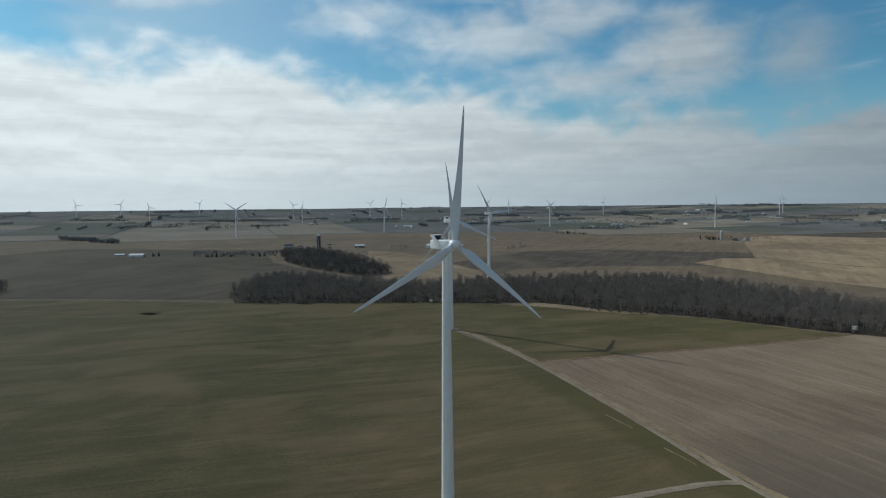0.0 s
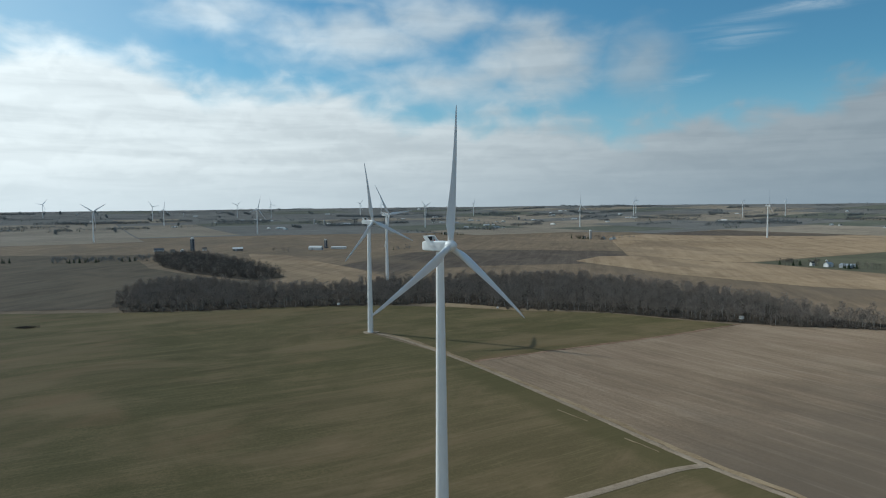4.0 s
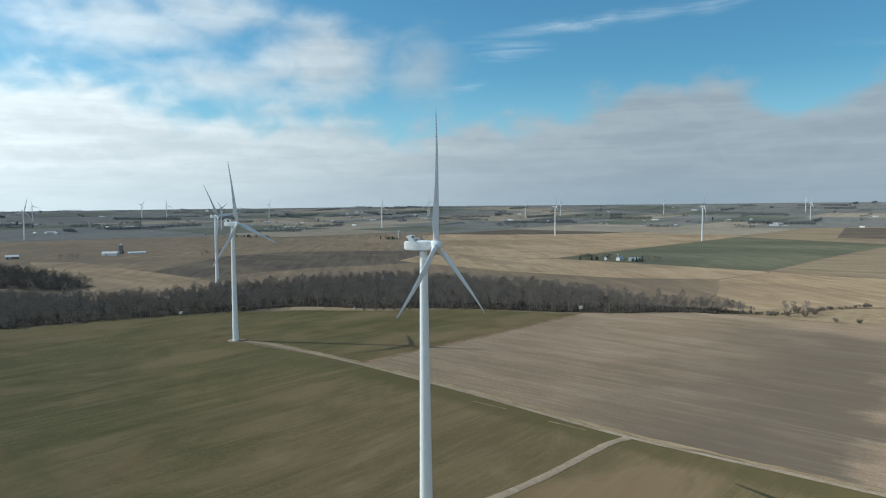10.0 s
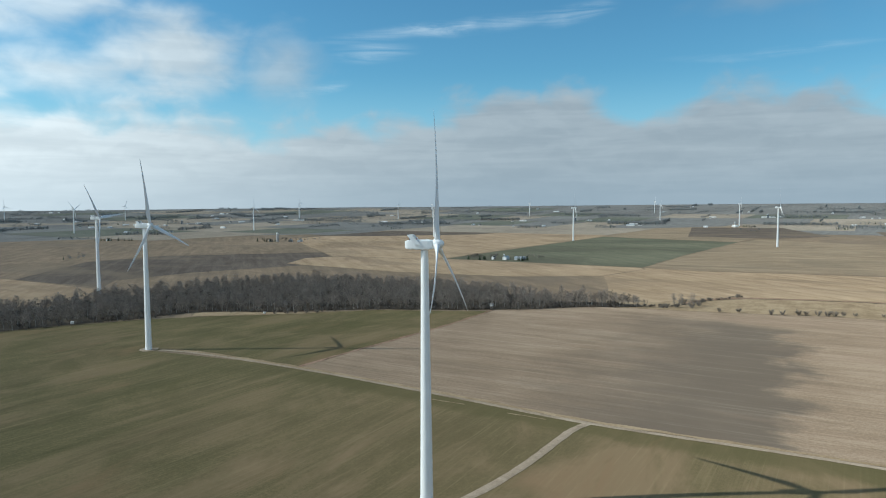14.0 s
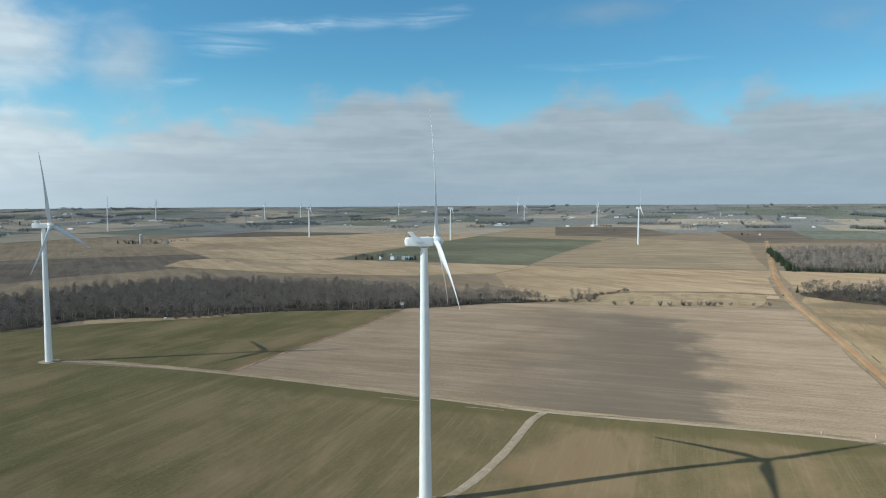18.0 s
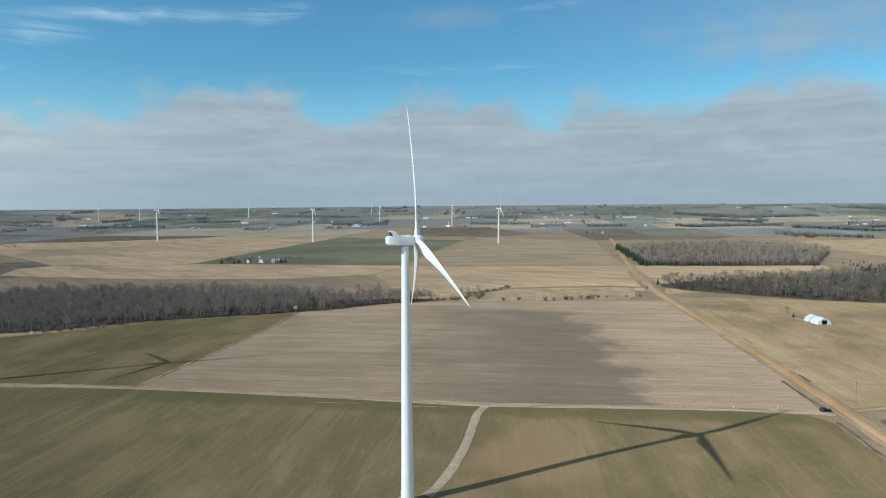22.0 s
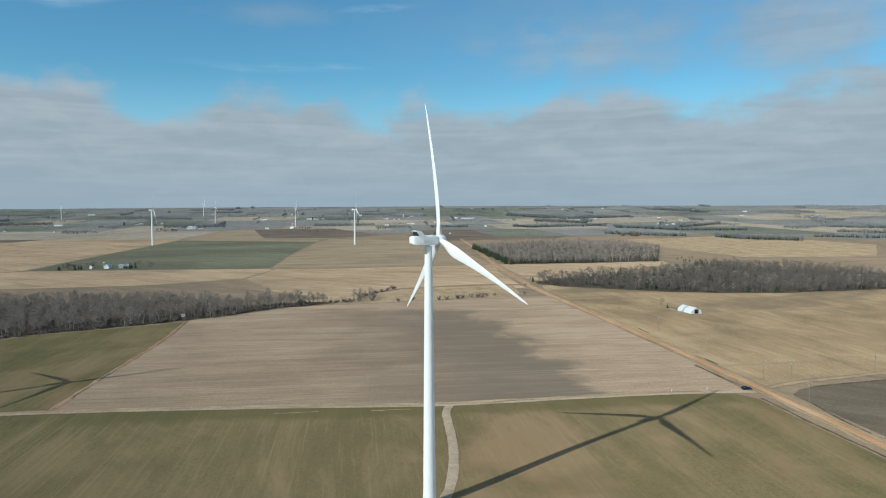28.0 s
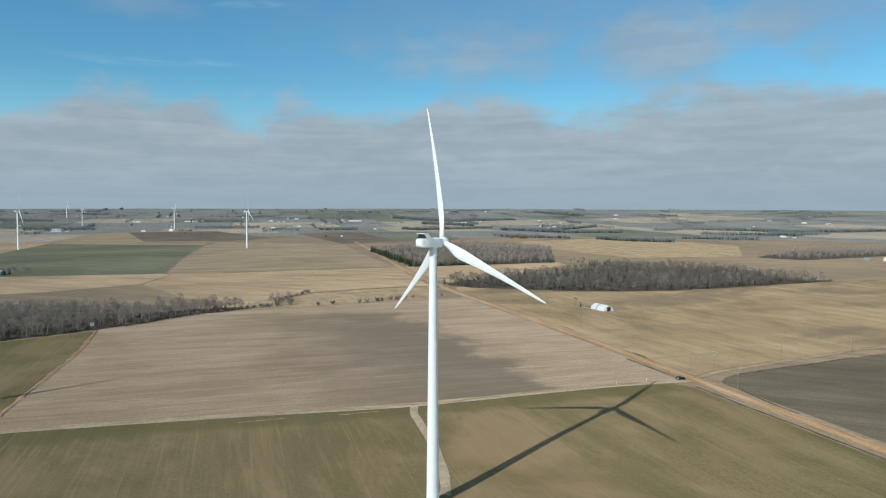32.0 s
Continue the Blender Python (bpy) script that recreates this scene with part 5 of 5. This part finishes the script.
def barn(x, y, turn, lx, ly, eave, ridge, wall="white_sheet", roof="white_sheet", doors=1, windows=0, name="barn", label="white sheet-metal barn on a distant farm", category="barn"):
    root = new(name)
    lx, ly, eave, ridge = lx * 0.72, ly * 0.72, eave * 0.8, ridge * 0.76
    part("wall_shell", walls(bmesh.new(), lx, ly, eave, ridge - 0.02), M[wall], root)
    part("roof", gable(bmesh.new(), lx, ly, eave, ridge), M[roof], root)
    for i in range(doors):
        bm = bmesh.new()
        w = min(4.5, ly * 0.4)
        box(bm, (lx / 2 - 0.02, -w / 2 + i * 0.0, 0), (lx / 2 + 0.12, w / 2, min(eave, 4.2)), 0.03)
        part("sliding_door", bm, M["weathered"] if wall != "weathered" else M["dark_roof"], root)
        bm = bmesh.new()
        box(bm, (-lx * 0.2 - 2, -ly / 2 - 0.12, 0), (-lx * 0.2 + 2, -ly / 2 + 0.02, min(eave - 0.3, 3.6)), 0.03)
        part("side_door", bm, M["grey_sheet"], root)
    for i in range(windows):
        bm = bmesh.new()
        q = -lx / 2 + lx * (i + 0.5) / windows
        box(bm, (q - 0.5, -ly / 2 - 0.06, 1.0), (q + 0.5, -ly / 2 + 0.02, 2.3), 0.02)
        part("window", bm, M["glass"], root)
        bm = bmesh.new()
        box(bm, (q - 0.5, ly / 2 - 0.02, 1.0), (q + 0.5, ly / 2 + 0.06, 2.3), 0.02)
        part("window", bm, M["glass"], root)
    root.matrix_basis = pose(x, y, rise(x, y), 0, 0, turn)
    return tagged(root, label, category)


def house(x, y, turn, wall="white_sheet", roof="dark_roof", size=1.0):
    h = barn(x, y, turn, 12 * size, 8 * size, 5.2, 8.2, wall, roof, 0, 4, "farmhouse", "small white two-storey farmhouse with a dark roof", "house")
    bm = bmesh.new()
    box(bm, (1.4, -0.35, 5.2), (2.1, 0.35, 7.2), 0.03)
    part("chimney", bm, M["concrete"], h)
    bm = bmesh.new()
    box(bm, (-0.6, -2.88 * size - 0.08, 0), (0.5, -2.88 * size + 0.02, 2.1), 0.02)
    part("door", bm, M["weathered"], h)
    return h


def silo(x, y, r, h, mat="silo_blue", label="tall dark blue farm silo with a domed cap"):
    root = new("silo")
    bm = bmesh.new()
    ring_tube(bm, [circle(r, 0, 28), circle(r, h, 28)])
    part("drum", bm, M[mat], root)
    bm = bmesh.new()
    ring_tube(bm, [circle(r + 0.1, h, 28), circle(r * 0.95, h + r * 0.35, 28), circle(r * 0.6, h + r * 0.75, 28), circle(0.3, h + r * 0.95, 28)])
    part("dome", bm, M["white_sheet"], root, "pale metal dome", smooth=True)
    for i in range(4):
        bm = bmesh.new()
        z = h * (i + 1) / 5
        ring_tube(bm, [circle(r, z, 28), circle(r + 0.06, z, 28), circle(r + 0.06, z + 0.2, 28), circle(r, z + 0.2, 28)], cap=False)
        part("hoop", bm, M["grey_sheet"], root)
    bm = bmesh.new()
    box(bm, (-0.5, -r - 0.7, 0.3), (0.5, -r + 0.1, h), 0.05)
    part("chute", bm, M["grey_sheet"], root)
    root.matrix_basis = pose(x, y, rise(x, y))
    return tagged(root, label, "silo")


def grove(x, y, n, r, kinds=("conifer", "low"), label="yard tree beside a farmstead"):
    for i in range(n):
        k = hr.choice(kinds)
        tree(k, x + hr.uniform(-r, r), y + hr.uniform(-r, r), hr.uniform(0.6, 1.05), "conifer" if k == "conifer" else "bare_tree",
             ("dark evergreen " if k == "conifer" else "leafless ") + label, "tree", "farmyard trees", hr)


# the farm by the meadow field
house(628, 690, 20, size=0.7)
barn(640, 672, 20, 16, 10, 5, 8.5, "white_sheet", "grey_sheet", 1, 0, label="white barn with a grey roof beside a silo")
silo(646, 684, 1.5, 7.5, "weathered", "small weathered stave silo beside barns")
barn(652, 652, 110, 22, 12, 4.6, 7.5, "grey_sheet", "grey_sheet", 1, 0, label="grey sheet-metal machine shed on a farm")
barn(668, 660, 110, 12, 8, 3.6, 6, "white_sheet", "grey_sheet", 1, 0, label="low white shed on a farm")
grove(606, 706, 26, 13, ("conifer", "thicket", "thicket"))
grove(652, 640, 14, 9, ("conifer", "thicket"))
grove(672, 634, 8, 12, ("thicket", "low"))
grove(634, 700, 10, 8, ("low", "thicket"))
# farm on the left beyond the wood
barn(-418, 1276, 10, 26, 14, 5, 9, "grey_sheet", "silo_blue", 1, 0, label="blue-roofed grey barn behind a bare wood")
house(-382, 1240, 15)
barn(-366, 1250, 100, 18, 10, 4, 7, label="white shed behind a bare wood")
silo(-351, 1275, 4.2, 25)
house(-330, 1290, 10)
barn(-257, 1258, 12, 28, 16, 5.5, 9.5, "weathered", "white_sheet", 1, 0, label="weathered barn with a pale metal roof")
barn(-97, 1248, -18, 38, 18, 6.5, 10.5, "white_sheet", "white_sheet", 1, 0, label="large white barn on bare farmland")
barn(-50, 1275, -8, 44, 12, 4, 6, "white_sheet", "white_sheet", 0, 8, "poultry_shed", "long low white shed beside a barn", "shed")
silo(-78, 1296, 3.2, 17)
grove(-74, 1302, 4, 7)
grove(-163, 1190, 9, 16, ("low",))
barn(-625, 1010, 4, 36, 16, 5.5, 9, "white_sheet", "white_sheet", 1, 0, label="large white barn in a brown field")
barn(-676, 1045, 4, 26, 10, 3.5, 5.5, "grey_sheet", "grey_sheet", 0, 4, label="low grey shed beside a white barn")
grove(-600, 1030, 5, 10, ("low", "conifer"))
# the farm with a pale silo
silo(585, 1480, 3.4, 20, "silo_concrete", "pale concrete stave silo on a far farm")
barn(606, 1448, 60, 26, 13, 5, 9, "weathered", "silo_blue", 1, 0, label="dark-roofed barn beside a pale silo")
house(572, 1492, 20)
barn(620, 1430, 60, 16, 10, 4, 6.5, label="white shed beside a barn")
grove(566, 1502, 22, 20, ("thicket", "conifer"))
grove(610, 1470, 14, 22, ("thicket",))
barn(632, 1442, 60, 22, 12, 4.5, 8, "grey_sheet", "silo_blue", 1, 0, label="grey barn with a dark blue roof")
for x, y in ((232, 1880), (245, 1862), (258, 1850), (268, 1838), (282, 1826), (294, 1814), (306, 1802)):
    grove(x, y, 3, 6, ("conifer", "low"), "windbreak tree in a row")
house(262, 1862, 30)
# farm at the foot of a far turbine
barn(2160, 1150, 60, 34, 16, 6, 10, label="white barn below a far turbine")
barn(2205, 1105, 60, 20, 12, 4, 7, "weathered", "dark_roof", 1, 0, label="dark barn below a far turbine")
silo(2176, 1160, 3, 16, "silo_concrete", "pale silo below a far turbine")
grove(2180, 1120, 12, 26, ("conifer", "low"))
house(1861, 462, 20)
barn(1850, 490, 20, 14, 9, 3.5, 6, "weathered", "dark_roof", 1, 0, label="small weathered barn beside a white house")
grove(1850, 500, 5, 12, ("low", "conifer"))
barn(1030, -700, 30, 30, 13, 5, 8.5, label="white barn beside a far wood")
barn(1045, -668, 30, 16, 9, 3.5, 6, "grey_sheet", "grey_sheet", 1, 0, label="low grey shed beside a far wood")
house(1668, 1770, 40)
barn(1783, 1722, 20, 30, 12, 4, 7, label="long white shed on a far farm")
grove(1690, 1745, 10, 20)
grove(1245, 1965, 8, 12)


def far_farms():
    """Distant farmsteads: white houses, sheds and a silo or two each."""
    spots = [(-107, 2754), (401, 2746), (619, 2792), (784, 2899), (341, 2803), (983, 2896), (-153, 2821), (-80, 2804), (-580, 3224), (-433, 3142), (2690, -242), (2849, -1435), (2899, 1394), (3014, 1088),
             (2746, 1621), (2717, -217), (3165, 760), (-1300, 2500), (-1700, 2900), (1500, 2500), (2000, 2100), (3242, 1040), (2560, 820), (3448, -645), (2500, -1000), (1950, -900), (3000, -300), (2200, 1900), (1000, 3300), (200, 3200), (-900, 3700)]
    for i, (x, y) in enumerate(spots):
        t = 20 + 90 * hr.randint(0, 1)
        house(x + hr.uniform(-20, 20), y + hr.uniform(-20, 20), t)
        barn(x + 38, y + hr.uniform(-15, 15), t, hr.uniform(22, 46), 13, 5, 8, hr.choice(("white_sheet", "white_sheet", "grey_sheet")), "white_sheet", 1, 0, label="pale barn on a far farmstead")
        if i % 3 == 0:
            silo(x - 26, y + 14, 3.2, hr.uniform(14, 20), hr.choice(("silo_blue", "silo_concrete")), "farm silo on a far farmstead")
    # many more pale farm buildings, a few to a yard, out towards the rise
    more = random.Random(41)
    for i in range(60):
        r, q = 2300 + 2100 * more.random() ** 0.8, more.uniform(-0.75, 2.2)
        x, y = r * math.cos(q), r * math.sin(q)
        t = 20 + 90 * more.randint(0, 1)
        barn(x, y, t, more.uniform(18, 50), more.uniform(10, 16), 5, 8.5, more.choice(("white_sheet", "white_sheet", "grey_sheet")), more.choice(("white_sheet", "white_sheet", "grey_sheet")), 1, 0,
             label="pale barn far off on the plain")
        if i % 2:
            barn(x + more.uniform(25, 50), y + more.uniform(-20, 20), t, more.uniform(12, 22), 9, 4, 7, "white_sheet", more.choice(("dark_roof", "white_sheet")), 0, 2, "farmhouse",
                 "small white farmhouse far off on the plain", "house")
    for x, y, ln in ((1292, 2875, 75), (1348, 2952, 60), (3151, 694, 90), (2899, 1420, 80)):
        barn(x, y, -35 if x < 2000 else -70, ln, 16, 5, 8, "white_sheet", "white_sheet", 0, 10, "poultry_shed", "very long white livestock shed far off", "shed")


far_farms()


# ---- the white arched hall ----
def make_hall():
    root = new("arched_hall")
    w, h, ln = 5.2, 4.9, 20.0
    prof = [(-w, 0), (-w * 0.92, 1.6), (-w * 0.78, 2.95), (-w * 0.1, h), (w * 0.1, h), (w * 0.78, 2.95), (w * 0.92, 1.6), (w, 0)]
    inner = [(y * 0.965, z * 0.965) for y, z in prof]
    ribs = 9
    for i in range(ribs):
        a, b = -ln / 2 + ln * i / ribs + 0.03, -ln / 2 + ln * (i + 1) / ribs - 0.03
        bm = bmesh.new()
        ring_tube(bm, [[(a, y, z) for y, z in prof + inner[::-1]], [(b, y, z) for y, z in prof + inner[::-1]]])
        bmesh.ops.recalc_face_normals(bm, faces=bm.faces[:])
        part("roof_panel", bm, M["grey_sheet"] if i == 3 else M["white_sheet"], root)
        bm = bmesh.new()
        rib = [(y * 1.012, z * 1.012) for y, z in prof]
        ring_tube(bm, [[(a - 0.1, y, z) for y, z in rib + prof[::-1]], [(a + 0.04, y, z) for y, z in rib + prof[::-1]]])
        bmesh.ops.recalc_face_normals(bm, faces=bm.faces[:])
        part("rib", bm, M["white_sheet"], root)
    # end walls, the front one with a tall opening
    bm = bmesh.new()
    ring_tube(bm, [[(-ln / 2 + 0.05, y, z) for y, z in inner], [(-ln / 2 + 0.15, y, z) for y, z in inner]])
    part("end_wall", bm, M["white_sheet"], root)
    for s in (-1, 1):
        bm = bmesh.new()
        side = [(s * 1.9, 0), (s * 4.95, 0), (s * 4.55, 1.55), (s * 3.85, 2.8), (s * 1.9, 3.95)]
        ring_tube(bm, [[(ln / 2 - 0.15, y, z) for y, z in side], [(ln / 2 - 0.05, y, z) for y, z in side]])
        bmesh.ops.recalc_face_normals(bm, faces=bm.faces[:])
        part("end_wall", bm, M["white_sheet"], root)
    bm = bmesh.new()
    lint = [(-1.9, 3.5), (1.9, 3.5), (1.9, 4.1), (0, 4.4), (-1.9, 4.1)]
    ring_tube(bm, [[(ln / 2 - 0.15, y, z) for y, z in lint], [(ln / 2 - 0.05, y, z) for y, z in lint]])
    part("lintel", bm, M["white_sheet"], root)
    root.matrix_basis = pose(409, -114, rise(409, -114), 0, 0, 208)
    return tagged(root, "white arched sheet-metal hall with an open dark doorway", "hall")


make_hall()
for i in range(40):
    bm = bmesh.new()
    s = hr.uniform(0.3, 0.9)
    bmesh.ops.create_icosphere(bm, subdivisions=1, radius=s)
    for v in bm.verts:
        v.co *= hr.uniform(0.7, 1.2)
        v.co.z *= 0.6
    f = hr.random()
    ob = part("rubble_stone", bm, M["rubble"])
    ob.location = (424 - 24 * f + hr.uniform(-3, 1), -99 - 10 * f + hr.uniform(-2.5, 1.5), 0.2 * s)
    tagged(ob, "broken stone or scrap lying beside the white hall", "rubble", "rubble beside the hall")


# ---- hunting blinds ----
def make_blind():
    root = new("hunting_blind")
    for x in (-1, 1):
        for y in (-1, 1):
            bm = bmesh.new()
            tv, tf = [], []
            tube(tv, tf, (x * 1.15, y * 1.15, -0.1), (x * 0.9, y * 0.9, 2.6), 0.08, 0.08, 6)
            raw("leg", tv, tf, M["pole_wood"], root)
    bm = bmesh.new()
    box(bm, (-1.3, -1.3, 2.5), (1.3, 1.3, 2.65), 0.02)
    part("floor", bm, M["weathered"], root)
    for a in range(4):
        bm = bmesh.new()
        box(bm, (-1.2, -1.22, 2.65), (1.2, -1.12, 3.5), 0.02)
        box(bm, (-1.2, -1.22, 4.0), (1.2, -1.12, 4.6), 0.02)
        box(bm, (-1.2, -1.22, 3.5), (-0.6, -1.12, 4.0))
        box(bm, (0.6, -1.22, 3.5), (1.2, -1.12, 4.0))
        bm.transform(Matrix.Rotation(math.pi / 2 * a, 4, "Z"))
        part("wall", bm, M["white_sheet"], root)
    bm = bmesh.new()
    box(bm, (-1.5, -1.5, 4.6), (1.5, 1.5, 4.78), 0.03)
    part("roof", bm, M["white_sheet"], root)
    bm = bmesh.new()
    for i in range(8):
        box(bm, (-0.3, -1.75 + 0.06 * i, 0.3 * i + 0.1), (0.3, -1.69 + 0.06 * i, 0.3 * i + 0.16))
    part("ladder", bm, M["pole_wood"], root)
    return tagged(root, "white box blind on wooden legs beside the wood", "hunting blind", "hunting blinds")


blind = make_blind()
blind.matrix_basis = pose(272, 283, 0, 0, 0, 25)
copy_thing(blind, pose(-38, 425, 0, 0, 0, 60) @ Matrix.Scale(0.8, 4))
copy_thing(blind, pose(101, 380, 0, 0, 0, 10) @ Matrix.Scale(0.6, 4))


# ---- utility poles ----
def make_pole():
    root = new("utility_pole")
    bm = bmesh.new()
    ring_tube(bm, [circle(0.13, -0.2, 10), circle(0.09, 10.2, 10)])
    part("pole", bm, M["pole_wood"], root, smooth=False)
    bm = bmesh.new()
    box(bm, (-1.3, -0.14, 9.3), (1.3, -0.02, 9.45), 0.01)
    part("crossarm", bm, M["pole_wood"], root)
    for x in (-1.15, -0.5, 0.5, 1.15):
        bm = bmesh.new()
        ring_tube(bm, [circle(0.05, 9.45, 8, x, -0.08), circle(0.09, 9.55, 8, x, -0.08), circle(0.05, 9.72, 8, x, -0.08)])
        part("insulator", bm, M["porcelain"], root)
    bm = bmesh.new()
    ring_tube(bm, [circle(0.2, 7.6, 12, 0.3, 0.1), circle(0.2, 8.5, 12, 0.3, 0.1)])
    part("transformer", bm, M["grey_sheet"], root)
    return tagged(root, "grey wooden utility pole with a crossarm", "utility pole", "utility poles")


pole = make_pole()
pole.matrix_basis = pose(185.6, -144.7, 0, 0, 0, 22)
for x, y, a in ((140.3, -142.3, 112), (182.4, -130.5, 112), (209.8, -191.1, 22), (248, -111, 112), (312, -84, 112), (378, -56, 112), (445, -28, 112), (236, -245, 22), (266, -300, 22)):
    copy_thing(pole, pose(x, y, 0, 0, 0, a))
for x, y in ((148.4, -100.9), (139.5, -83.7)):
    bm = bmesh.new()
    ring_tube(bm, [circle(0.12, 0, 8), circle(0.12, 1.3, 8), circle(0.05, 1.4, 8)])
    ob = part("marker_post", bm, M["white_sheet"])
    ob.location = (x + 4.2, y + 1.5, 0.05)
    tagged(ob, "short white marker post beside the farm track", "post", "marker posts")


# ---- parked car ----
def make_car():
    root = new("parked_car")
    L, W = 4.7, 0.92
    side = [(-2.3, 0.45), (-2.35, 0.95), (-2.25, 1.1), (-0.95, 1.16), (2.2, 1.14), (2.32, 0.95), (2.32, 0.45), (1.95, 0.32), (-1.95, 0.32)]
    bm = bmesh.new()
    ring_tube(bm, [[(x, y * k, z) for x, z in side] for y, k in ((-W, 1), (W, 1))])
    bmesh.ops.recalc_face_normals(bm, faces=bm.faces[:])
    bmesh.ops.bevel(bm, geom=bm.edges[:], offset=0.09, segments=2, affect="EDGES")
    body = part("body", bm, M["car_paint"], root, "dark navy car body", smooth=True)
    cab0, cab1 = [(-1.0, 1.12), (-0.2, 1.72), (1.75, 1.74), (2.2, 1.12)], 0.8
    bm = bmesh.new()
    ring_tube(bm, [[(x, s * (W - 0.06 - 0.22 * (z - 1.12)), z) for x, z in cab0] for s in (-1, 1)])
    bmesh.ops.recalc_face_normals(bm, faces=bm.faces[:])
    bmesh.ops.bevel(bm, geom=bm.edges[:], offset=0.06, segments=2, affect="EDGES")
    part("cabin_glass", bm, M["glass"], root, "dark tinted windows", smooth=True)
    bm = bmesh.new()
    box(bm, (-0.2, -0.74, 1.68), (1.78, 0.74, 1.78), 0.05)
    part("roof", bm, M["car_paint"], root)
    for x in (-1.45, 1.45):
        for s in (-1, 1):
            bm = bmesh.new()
            q = [(0.2, -0.12), (0.34, -0.12), (0.36, -0.06), (0.36, 0.06), (0.34, 0.12), (0.2, 0.12)]
            ring_tube(bm, [[(x + r * math.cos(a), s * 0.85 + o, 0.36 + r * math.sin(a)) for r, o in q] for a in [2 * math.pi * i / 20 for i in range(21)]], cap=False)
            wheel = part("wheel", bm, M["rubber"], root, "black tyre")
            bm = bmesh.new()
            ring_tube(bm, [[(x + 0.21 * math.cos(2 * math.pi * i / 14), s * 0.85 + o, 0.36 + 0.21 * math.sin(2 * math.pi * i / 14)) for i in range(14)] for o in (-0.1, 0.1)])
            part("rim", bm, M["alloy"], wheel)
    for s in (-1, 1):
        bm = bmesh.new()
        box(bm, (-2.38, s * 0.65 - 0.2, 0.8), (-2.25, s * 0.65 + 0.2, 0.97), 0.03)
        part("headlight", bm, M["porcelain"], root)
        bm = bmesh.new()
        box(bm, (2.24, s * 0.72 - 0.12, 0.82), (2.36, s * 0.72 + 0.12, 1.06), 0.03)
        part("tail_light", bm, M["lamp_red"], root)
    root.matrix_basis = pose(156.5, -118, 0.32, 0, 0, 105)
    return tagged(root, "dark navy car parked where the track meets the dirt road", "car")


make_car()
